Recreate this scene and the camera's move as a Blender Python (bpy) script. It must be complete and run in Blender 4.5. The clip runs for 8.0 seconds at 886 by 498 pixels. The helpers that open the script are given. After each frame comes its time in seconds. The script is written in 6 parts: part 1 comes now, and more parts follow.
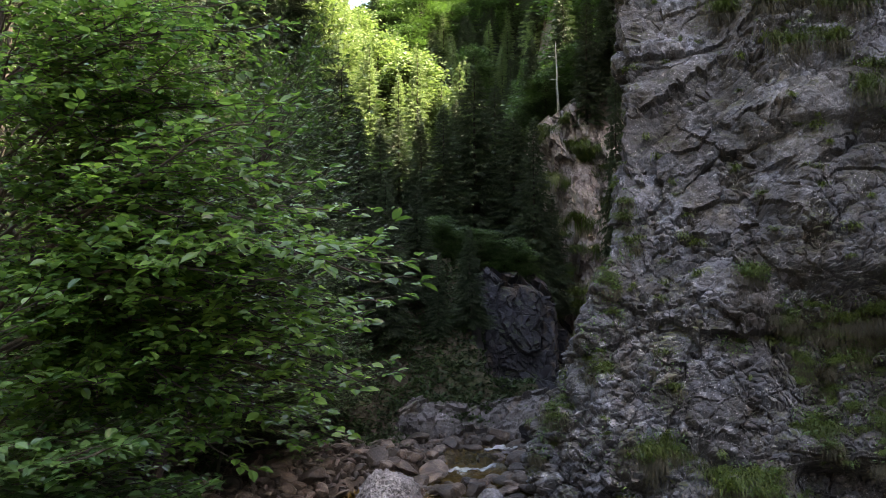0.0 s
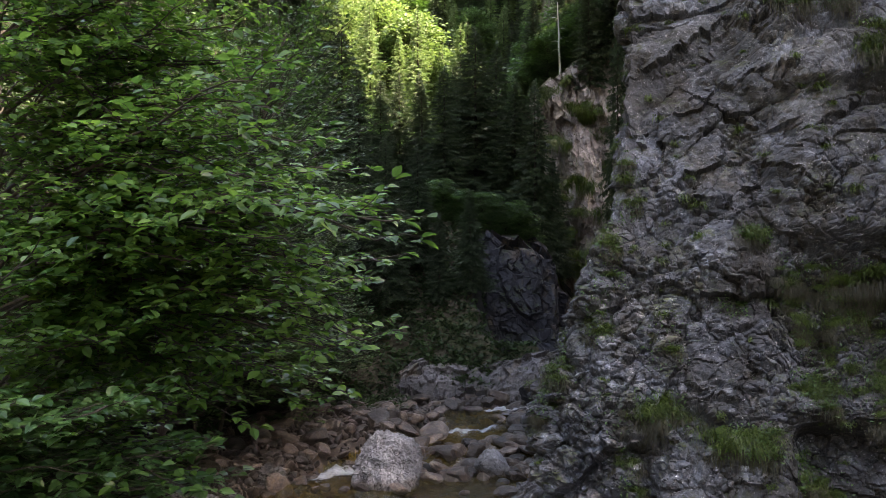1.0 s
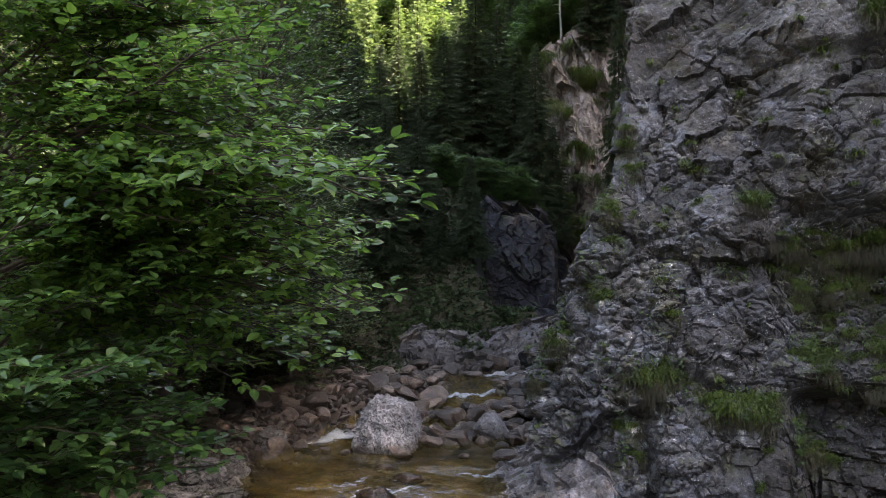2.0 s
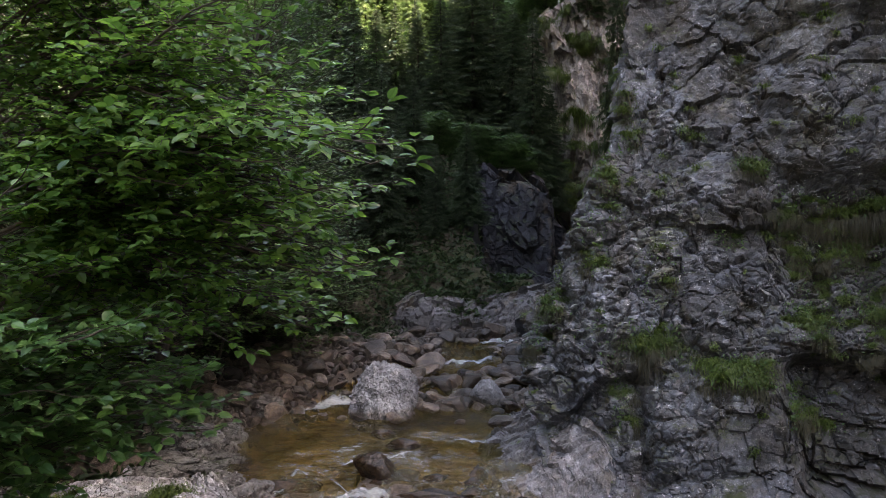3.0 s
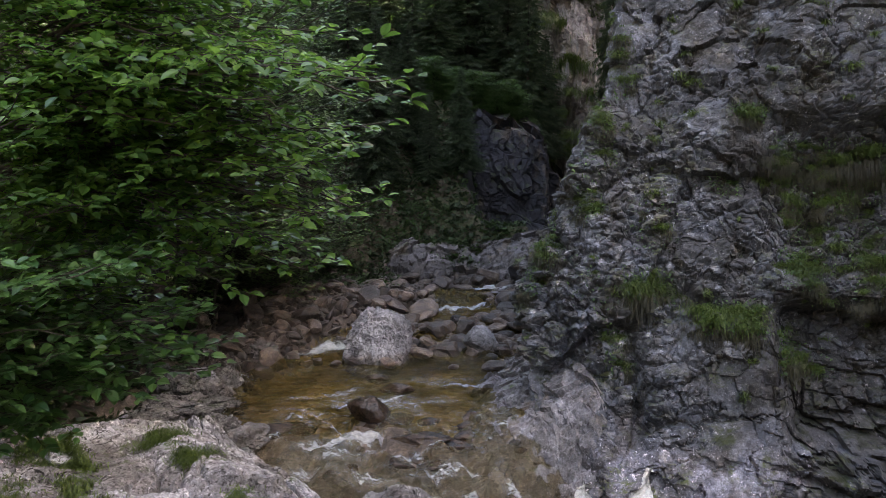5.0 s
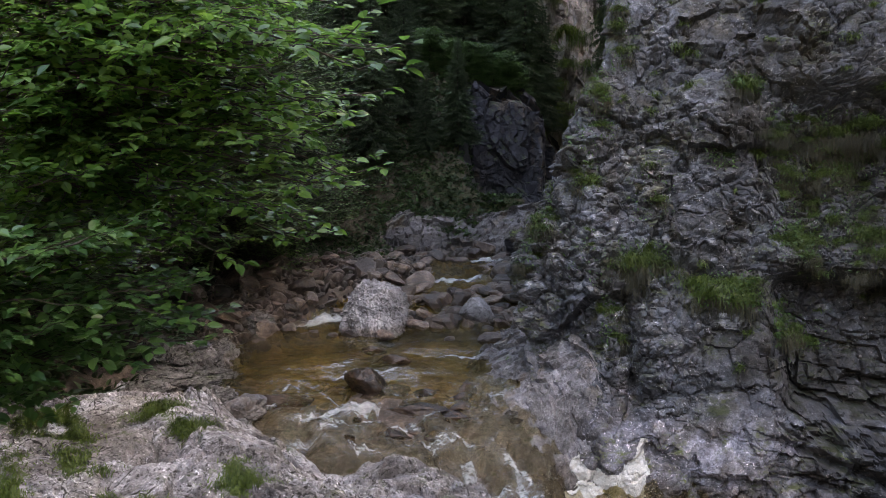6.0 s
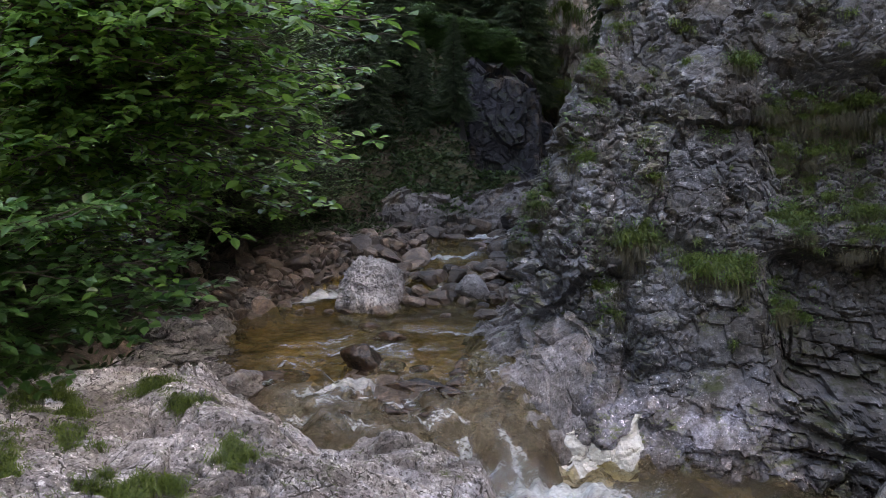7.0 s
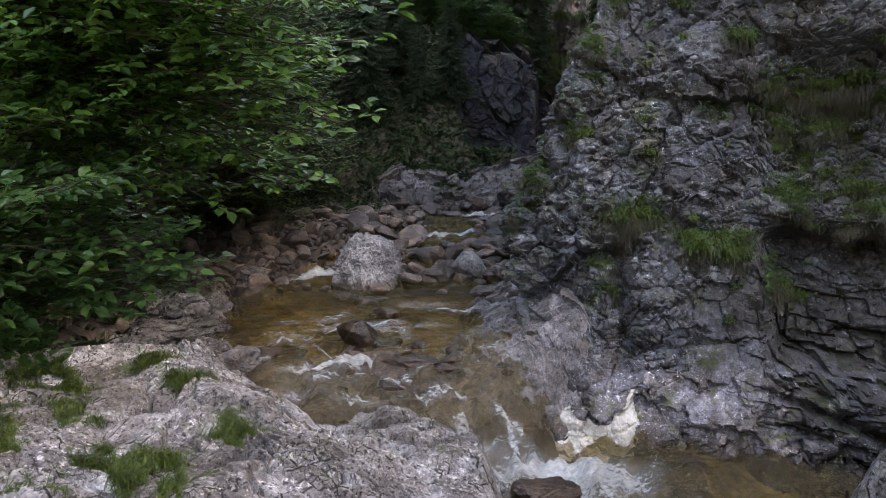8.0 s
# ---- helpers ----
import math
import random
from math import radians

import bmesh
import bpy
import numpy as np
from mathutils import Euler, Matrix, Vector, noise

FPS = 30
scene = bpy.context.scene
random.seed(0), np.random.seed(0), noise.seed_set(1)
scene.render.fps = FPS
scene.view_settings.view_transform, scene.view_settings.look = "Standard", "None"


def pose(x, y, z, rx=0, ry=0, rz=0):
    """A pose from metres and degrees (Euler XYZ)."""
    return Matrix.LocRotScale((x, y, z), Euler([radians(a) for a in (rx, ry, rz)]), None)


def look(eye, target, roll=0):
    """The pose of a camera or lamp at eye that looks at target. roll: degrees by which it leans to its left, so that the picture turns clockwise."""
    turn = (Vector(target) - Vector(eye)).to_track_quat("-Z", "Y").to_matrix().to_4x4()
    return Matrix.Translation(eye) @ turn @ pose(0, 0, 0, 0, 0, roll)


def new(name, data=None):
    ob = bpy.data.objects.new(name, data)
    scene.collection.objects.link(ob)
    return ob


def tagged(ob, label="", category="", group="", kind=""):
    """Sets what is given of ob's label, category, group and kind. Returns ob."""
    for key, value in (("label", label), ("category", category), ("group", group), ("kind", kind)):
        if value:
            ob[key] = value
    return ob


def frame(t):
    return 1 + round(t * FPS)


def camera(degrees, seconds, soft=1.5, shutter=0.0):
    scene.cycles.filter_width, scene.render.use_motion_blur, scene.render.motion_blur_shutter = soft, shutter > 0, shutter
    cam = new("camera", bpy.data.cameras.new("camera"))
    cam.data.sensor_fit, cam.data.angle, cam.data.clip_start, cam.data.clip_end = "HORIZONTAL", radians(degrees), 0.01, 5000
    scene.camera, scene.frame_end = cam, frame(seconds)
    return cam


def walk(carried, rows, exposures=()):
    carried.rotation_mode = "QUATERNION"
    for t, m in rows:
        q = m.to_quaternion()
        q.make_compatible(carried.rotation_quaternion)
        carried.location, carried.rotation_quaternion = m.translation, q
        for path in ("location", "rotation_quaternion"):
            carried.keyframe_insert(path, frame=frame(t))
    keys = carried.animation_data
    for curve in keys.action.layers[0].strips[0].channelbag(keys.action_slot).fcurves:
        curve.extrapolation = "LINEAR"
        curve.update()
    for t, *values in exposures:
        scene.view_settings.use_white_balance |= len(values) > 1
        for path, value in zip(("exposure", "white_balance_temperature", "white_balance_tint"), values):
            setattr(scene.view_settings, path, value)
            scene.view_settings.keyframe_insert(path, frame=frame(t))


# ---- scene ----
cam = camera(53.4, 8.0, soft=0.85)
# seconds, place in metres, turn in degrees
PATH = [
    (0.0, -0.001, -0.062, 4.438, 91.52, 0.27, 0.44),
    (0.5, -0.001, -0.053, 4.425, 90.40, 0.31, 0.48),
    (1.0, -0.000, -0.044, 4.414, 89.18, 0.24, 0.49),
    (1.5, 0.000, -0.035, 4.403, 88.08, 0.19, 0.52),
    (3.0, 0.001, -0.013, 4.373, 84.92, 0.12, 0.26),
    (3.5, 0.001, -0.007, 4.364, 84.02, 0.07, 0.16),
    (4.0, 0.002, -0.002, 4.355, 83.12, 0.10, 0.07),
    (4.5, 0.002, 0.002, 4.346, 82.40, 0.00, 0.00),
    (6.0, 0.003, 0.008, 4.321, 79.80, -0.11, -0.35),
    (6.5, 0.004, 0.008, 4.312, 79.15, -0.11, -0.47),
    (7.0, 0.005, 0.006, 4.303, 78.36, -0.25, -0.59),
    (7.5, 0.005, 0.002, 4.294, 77.56, -0.32, -0.69),
    (8.0, 0.006, -0.003, 4.285, 76.92, -0.26, -0.81),
]
walk(cam, [(t, pose(*p)) for t, *p in PATH], [(0.0, 3.22, 9200, 19), (8.0, 3.27, 9050, 18)])

# ---- world and sun ----
SUN_TO = Vector((0.84, -0.26, 0.92)).normalized()
world = bpy.data.worlds.new("sky")
scene.world = world
world.use_nodes = True
wn = world.node_tree.nodes
sky = wn.new("ShaderNodeTexSky")
sky.sky_type, sky.sun_disc = "NISHITA", False
sky.sun_elevation = math.asin(SUN_TO.z)
sky.sun_rotation = math.atan2(SUN_TO.x, SUN_TO.y)
sky.air_density, sky.dust_density = 1.0, 1.5
world.node_tree.links.new(sky.outputs[0], wn["Background"].inputs[0])
wn["Background"].inputs[1].default_value = 0.138
sun_data = bpy.data.lights.new("sun", "SUN")
sun_data.energy, sun_data.angle, sun_data.color = 5.0, radians(0.55), (1.0, 0.96, 0.90)
sun = new("sun", sun_data)
sun.matrix_world = look(SUN_TO * 100, (0, 0, 0))


# ---- materials ----
def nodes_of(name):
    m = bpy.data.materials.new(name)
    m.use_nodes = True
    nt = m.node_tree
    return m, nt, nt.nodes["Principled BSDF"]


def noise_node(nt, scale, detail=4.0, rough=0.6, vec=None, stretch=None):
    n = nt.nodes.new("ShaderNodeTexNoise")
    n.inputs["Scale"].default_value = scale
    n.inputs["Detail"].default_value = detail
    n.inputs["Roughness"].default_value = rough
    if vec is not None:
        if stretch:
            mp = nt.nodes.new("ShaderNodeMapping")
            mp.inputs["Scale"].default_value = stretch[:3]
            if len(stretch) > 3:
                mp.inputs["Rotation"].default_value = stretch[3:]
            nt.links.new(vec, mp.inputs[0])
            vec = mp.outputs[0]
        nt.links.new(vec, n.inputs["Vector"])
    return n.outputs["Fac"]


def ramp(nt, fac, stops):
    r = nt.nodes.new("ShaderNodeValToRGB")
    els = r.color_ramp.elements
    while len(els) < len(stops):
        els.new(0.5)
    for e, (p, c) in zip(els, stops):
        e.position = p
        e.color = (*c, 1) if len(c) == 3 else c
    nt.links.new(fac, r.inputs[0])
    return r.outputs[0]


def mixc(nt, fac, a, b, mode="MIX"):
    m = nt.nodes.new("ShaderNodeMix")
    m.data_type, m.blend_type = "RGBA", mode
    if isinstance(fac, float):
        m.inputs[0].default_value = fac
    else:
        nt.links.new(fac, m.inputs[0])
    for sock, v in ((m.inputs[6], a), (m.inputs[7], b)):
        if isinstance(v, tuple):
            sock.default_value = (*v, 1)
        else:
            nt.links.new(v, sock)
    return m.outputs[2]


def math_node(nt, op, a, b=0.0, c=None):
    m = nt.nodes.new("ShaderNodeMath")
    m.operation = op
    for sock, v in zip(m.inputs, (a, b, c)):
        if v is None:
            continue
        if isinstance(v, (int, float)):
            sock.default_value = v
        else:
            nt.links.new(v, sock)
    return m.outputs[0]


def bump(nt, bsdf, height, strength, dist):
    b = nt.nodes.new("ShaderNodeBump")
    b.inputs["Strength"].default_value = strength
    b.inputs["Distance"].default_value = dist
    nt.links.new(height, b.inputs["Height"])
    nt.links.new(b.outputs[0], bsdf.inputs["Normal"])


def position(nt):
    return nt.nodes.new("ShaderNodeNewGeometry").outputs["Position"]


def up_facing(nt):
    g = nt.nodes.new("ShaderNodeNewGeometry")
    s = nt.nodes.new("ShaderNodeSeparateXYZ")
    nt.links.new(g.outputs["Normal"], s.inputs[0])
    return s.outputs["Z"]


def height_of(nt):
    s = nt.nodes.new("ShaderNodeSeparateXYZ")
    nt.links.new(position(nt), s.inputs[0])
    return s.outputs["Z"]


def rock_material(name, dark, mid, light, scale=1.0, speckle=(0.62, 0.60, 0.60), speck_at=0.68, moss=0.0,
                  moss_col=(0.06, 0.09, 0.02), stain=(0.20, 0.14, 0.08), stain_at=0.62, wet_below=None, random_tone=0.0, object_space=False, block_tone=0.0, washed=None, rough=0.82, pitted=0.0, chips=0.0, cracks=0.0, relief=0.6, damp_shade=False):
    m, nt, bsdf = nodes_of(name)
    if object_space:
        vec = nt.nodes.new("ShaderNodeTexCoord").outputs["Object"]
    else:
        vec = position(nt)
    big = noise_node(nt, 0.55 * scale, 5, 0.62, vec)
    fine = noise_node(nt, 7.0 * scale, 8, 0.7, vec)
    grain = noise_node(nt, 42.0 * scale, 3, 0.7, vec)
    both = math_node(nt, "ADD", math_node(nt, "MULTIPLY", big, 0.55), math_node(nt, "MULTIPLY", fine, 0.45))
    col = ramp(nt, both, [(0.36, dark), (0.5, mid), (0.63, light)])
    st = ramp(nt, noise_node(nt, 1.7 * scale, 6, 0.65, vec, (1.0, 1.0, 0.45)), [(stain_at - 0.06, (0, 0, 0)), (stain_at + 0.1, (1, 1, 1))])
    col = mixc(nt, math_node(nt, "MULTIPLY", st, 0.7), col, stain)
    gr = ramp(nt, grain, [(0.3, (0.55, 0.55, 0.55)), (0.7, (1.25, 1.25, 1.25))])
    col = mixc(nt, 1.0, col, gr, "MULTIPLY")
    sp = math_node(nt, "MULTIPLY", ramp(nt, noise_node(nt, 13.0 * scale, 6, 0.75, vec), [(speck_at, (0, 0, 0)), (speck_at + 0.05, (1, 1, 1))]),
                   ramp(nt, noise_node(nt, 1.1 * scale, 3, 0.5, vec), [(0.42, (0, 0, 0)), (0.6, (1, 1, 1))]))
    col = mixc(nt, sp, col, speckle)
    if chips > 0:
        ch = math_node(nt, "MULTIPLY", ramp(nt, noise_node(nt, 30.0 * scale, 4, 0.7, vec), [(0.60, (0, 0, 0)), (0.66, (1, 1, 1))]),
                       ramp(nt, noise_node(nt, 2.6 * scale, 4, 0.6, vec), [(0.45, (0, 0, 0)), (0.6, (1, 1, 1))]))
        col = mixc(nt, math_node(nt, "MULTIPLY", ch, chips), col, speckle)
    if pitted > 0:
        pit = ramp(nt, noise_node(nt, 17.0 * scale, 5, 0.75, vec), [(0.40, (1, 1, 1)), (0.47, (0, 0, 0))])
        col = mixc(nt, math_node(nt, "MULTIPLY", pit, pitted), col, mixc(nt, 1.0, col, (0.22, 0.21, 0.20), "MULTIPLY"))
    if cracks > 0:
        wn_ = nt.nodes.new("ShaderNodeTexNoise")
        wn_.inputs["Scale"].default_value = 3.0
        wn_.inputs["Detail"].default_value = 6.0
        nt.links.new(vec, wn_.inputs["Vector"])
        wv = nt.nodes.new("ShaderNodeVectorMath")
        wv.operation = "MULTIPLY_ADD"
        nt.links.new(wn_.outputs["Color"], wv.inputs[0])
        wv.inputs[1].default_value = (0.16, 0.16, 0.16)
        nt.links.new(vec, wv.inputs[2])
        for size, thin, where in ((2.3, 0.012, 0.9), (6.5, 0.014, 1.6)):
            vo = nt.nodes.new("ShaderNodeTexVoronoi")
            vo.feature = "DISTANCE_TO_EDGE"
            vo.inputs["Scale"].default_value = size
            nt.links.new(wv.outputs[0], vo.inputs["Vector"])
            ck = math_node(nt, "MULTIPLY", ramp(nt, vo.outputs["Distance"], [(thin, (1, 1, 1)), (thin * 2.4, (0, 0, 0))]),
                           ramp(nt, noise_node(nt, where, 4, 0.6, vec), [(0.50, (0, 0, 0)), (0.58, (1, 1, 1))]))
            col = mixc(nt, math_node(nt, "MULTIPLY", ck, cracks), col, (0.025, 0.023, 0.02))
    if moss > 0:
        mk = math_node(nt, "MULTIPLY", ramp(nt, up_facing(nt), [(0.25, (0, 0, 0)), (0.75, (1, 1, 1))]),
                       ramp(nt, noise_node(nt, 2.2 * scale, 6, 0.7, vec), [(0.62 - 0.2 * moss, (0, 0, 0)), (0.72 - 0.2 * moss, (1, 1, 1))]))
        col = mixc(nt, mk, col, moss_col)
    if random_tone > 0:
        ri = nt.nodes.new("ShaderNodeObjectInfo").outputs["Random"]
        tone = ramp(nt, ri, [(0.0, (1 - random_tone,) * 3), (0.5, (1.0, 0.96, 0.92)), (1.0, (1 + random_tone, 1 + random_tone * 0.85, 1 + random_tone * 0.75))])
        col = mixc(nt, 1.0, col, tone, "MULTIPLY")
    if block_tone > 0:
        at = nt.nodes.new("ShaderNodeAttribute")
        at.attribute_name = "block"
        col = mixc(nt, block_tone, col, mixc(nt, 1.0, col, ramp(nt, at.outputs["Fac"], [(0.0, (0.45, 0.44, 0.42)), (0.35, (0.85, 0.82, 0.80)), (0.7, (1.10, 1.12, 1.20)), (0.90, (1.6, 1.6, 1.65)), (1.0, (2.7, 2.65, 2.6))]), "MULTIPLY"))
    if washed is not None:
        line = math_node(nt, "ADD", height_of(nt), math_node(nt, "MULTIPLY", math_node(nt, "SUBTRACT", noise_node(nt, 1.1, 4, 0.6, vec), 0.5), 1.3))
        wf = math_node(nt, "MULTIPLY", math_node(nt, "SUBTRACT", washed, line), 3.0)
        wf = math_node(nt, "MINIMUM", math_node(nt, "MAXIMUM", wf, 0.0), 1.0)
        sx = nt.nodes.new("ShaderNodeSeparateXYZ")
        nt.links.new(position(nt), sx.inputs[0])
        wf = math_node(nt, "MULTIPLY", wf, ramp(nt, math_node(nt, "MULTIPLY", sx.outputs["X"], 0.1), [(0.43, (1, 1, 1)), (0.52, (0, 0, 0))]))
        col = mixc(nt, wf, col, mixc(nt, 1.0, col, (2.3, 2.12, 2.12), "MULTIPLY"))
    # darkens the colour for wet rock and for shade under the overhang
    if damp_shade:
        seep_shade = nt.nodes.new("ShaderNodeAttribute")
        seep_shade.attribute_name = "damp_shade"
        col = mixc(nt, seep_shade.outputs["Fac"], col, mixc(nt, 1.0, col, (0.50, 0.47, 0.44), "MULTIPLY"))
    bsdf.inputs["Roughness"].default_value = rough
    if wet_below is not None:
        edge = math_node(nt, "ADD", height_of(nt), math_node(nt, "MULTIPLY", math_node(nt, "SUBTRACT", noise_node(nt, 3.0, 4, 0.6, vec), 0.5), 0.5))
        wet = math_node(nt, "SMOOTH_MIN", math_node(nt, "MULTIPLY", math_node(nt, "SUBTRACT", wet_below, edge), 8.0), 1.0, 0.1)
        wet = math_node(nt, "MAXIMUM", wet, 0.0)
        col = mixc(nt, wet, col, mixc(nt, 1.0, col, (0.55, 0.5, 0.45), "MULTIPLY"))
        nt.links.new(math_node(nt, "SUBTRACT", 0.82, math_node(nt, "MULTIPLY", wet, 0.55)), bsdf.inputs["Roughness"])
    nt.links.new(col, bsdf.inputs["Base Color"])
    h = math_node(nt, "ADD", math_node(nt, "MULTIPLY", fine, 1.0), math_node(nt, "MULTIPLY", grain, 0.35))
    bump(nt, bsdf, h, relief, 0.045 / scale)
    return m


def leaf_material(name, dark, light, rough=0.38, trans=0.35, spread=0.5):
    m, nt, bsdf = nodes_of(name)
    g = nt.nodes.new("ShaderNodeNewGeometry")
    col = ramp(nt, g.outputs["Random Per Island"], [(0.0, dark), (spread, tuple((a + b) / 2 for a, b in zip(dark, light))), (1.0, light)])
    patch = ramp(nt, noise_node(nt, 0.8, 3, 0.5, g.outputs["Position"]), [(0.3, (0.72, 0.75, 0.7)), (0.7, (1.25, 1.22, 1.1))])
    col = mixc(nt, 1.0, col, patch, "MULTIPLY")
    nt.links.new(col, bsdf.inputs["Base Color"])
    bsdf.inputs["Roughness"].default_value = rough
    bsdf.inputs["Specular IOR Level"].default_value = 0.7
    tr = nt.nodes.new("ShaderNodeBsdfTranslucent")
    nt.links.new(mixc(nt, 1.0, col, (1.22, 1.34, 0.86), "MULTIPLY"), tr.inputs[0])
    mx = nt.nodes.new("ShaderNodeMixShader")
    mx.inputs[0].default_value = trans
    nt.links.new(bsdf.outputs[0], mx.inputs[1])
    nt.links.new(tr.outputs[0], mx.inputs[2])
    nt.links.new(mx.outputs[0], nt.nodes["Material Output"].inputs[0])
    return m


ROCK_CLIFF = rock_material("grey_limestone", (0.036, 0.038, 0.040), (0.112, 0.117, 0.126), (0.295, 0.308, 0.328), 1.0, moss=0.55, moss_col=(0.045, 0.055, 0.018), stain=(0.060, 0.050, 0.034), stain_at=0.53, wet_below=-0.75, block_tone=1.0, washed=0.15, speck_at=0.60, rough=0.46, pitted=0.5, chips=1.0, damp_shade=True)
ROCK_FAR = rock_material("pale_limestone_far", (0.16, 0.14, 0.125), (0.42, 0.365, 0.335), (0.70, 0.63, 0.58), 0.8, moss=0.3, block_tone=0.6,
                         stain=(0.20, 0.17, 0.09), stain_at=0.60)
# dark rock, its base tone lowered further to hold the shade of the narrows
ROCK_SHADE_DARK = rock_material("shade_dark_slope_rock", (0.012, 0.012, 0.015), (0.028, 0.028, 0.035), (0.075, 0.076, 0.090), 0.8, moss=0.5, block_tone=0.6)
ROCK_SLAB = rock_material("pale_pitted_limestone", (0.085, 0.082, 0.081), (0.335, 0.327, 0.325), (0.68, 0.67, 0.66), 1.0, (0.80, 0.79, 0.78), moss=0.2, speck_at=0.56, stain=(0.11, 0.098, 0.096), stain_at=0.51, block_tone=0.95, pitted=1.0, chips=1.0, cracks=1.0, relief=0.45)
ROCK_COBBLE = rock_material("brown_river_stone", (0.022, 0.017, 0.014), (0.082, 0.063, 0.052), (0.25, 0.21, 0.18), 2.5, random_tone=0.75, object_space=True, moss=0.0, rough=0.36)
ROCK_APRON = rock_material("washed_grey_limestone", (0.085, 0.080, 0.080), (0.23, 0.217, 0.215), (0.45, 0.43, 0.425), 1.3, wet_below=-0.6, block_tone=0.6, pitted=0.5, chips=0.8, moss=0.1)
ROCK_BANK = rock_material("grey_bank_limestone", (0.048, 0.045, 0.045), (0.13, 0.120, 0.118), (0.30, 0.28, 0.275), 1.3, block_tone=0.7, pitted=0.6, chips=0.8, moss=0.2)
GRAVEL = rock_material("brown_bank_gravel", (0.03, 0.023, 0.018), (0.085, 0.064, 0.05), (0.25, 0.20, 0.165), 3.0, pitted=0.7, chips=0.5)
ROCK_WET = rock_material("wet_brown_stone", (0.025, 0.018, 0.013), (0.07, 0.045, 0.03), (0.14, 0.10, 0.07), 2.5, wet_below=0.5)
ROCK_GREYBOULDER = rock_material("grey_boulder_stone", (0.050, 0.048, 0.050), (0.24, 0.235, 0.243), (0.56, 0.545, 0.55), 0.8, stain=(0.07, 0.068, 0.07), stain_at=0.56, speck_at=0.66, pitted=0.7, chips=0.3, cracks=0.9, wet_below=0.22, relief=0.4)
ROCK_CALCITE = rock_material("white_calcite_rock", (0.45, 0.40, 0.33), (0.72, 0.69, 0.62), (0.82, 0.80, 0.76), 2.0, stain_at=0.7)


def soil_material():
    m, nt, bsdf = nodes_of("forest_floor_soil")
    vec = position(nt)
    col = ramp(nt, noise_node(nt, 1.2, 8, 0.7, vec), [(0.3, (0.035, 0.028, 0.018)), (0.5, (0.06, 0.05, 0.03)), (0.7, (0.05, 0.075, 0.02))])
    col = mixc(nt, ramp(nt, noise_node(nt, 18, 6, 0.7, vec), [(0.55, (0, 0, 0)), (0.75, (1, 1, 1))]), col, (0.11, 0.085, 0.055))
    nt.links.new(col, bsdf.inputs["Base Color"])
    bsdf.inputs["Roughness"].default_value = 0.95
    bump(nt, bsdf, noise_node(nt, 9, 8, 0.7, vec), 0.9, 0.08)
    return m


def bed_material():
    m, nt, bsdf = nodes_of("river_bed_gravel")
    vec = position(nt)
    v = nt.nodes.new("ShaderNodeTexVoronoi")
    v.inputs["Scale"].default_value = 7.0
    nt.links.new(vec, v.inputs["Vector"])
    s = nt.nodes.new("ShaderNodeSeparateColor")
    nt.links.new(v.outputs["Color"], s.inputs[0])
    col = ramp(nt, s.outputs[0], [(0.0, (0.13, 0.095, 0.045)), (0.5, (0.27, 0.20, 0.10)), (1.0, (0.44, 0.35, 0.21))])
    col = mixc(nt, noise_node(nt, 2.0, 5, 0.6, vec), col, (0.17, 0.13, 0.05))
    col = mixc(nt, 1.0, col, ramp(nt, noise_node(nt, 0.7, 5, 0.6, vec), [(0.36, (0.30, 0.30, 0.26)), (0.6, (1.25, 1.2, 1.1))]), "MULTIPLY")
    nt.links.new(col, bsdf.inputs["Base Color"])
    bsdf.inputs["Roughness"].default_value = 0.9
    bump(nt, bsdf, math_node(nt, "SUBTRACT", 1.0, v.outputs["Distance"]), 1.0, 0.06)
    return m


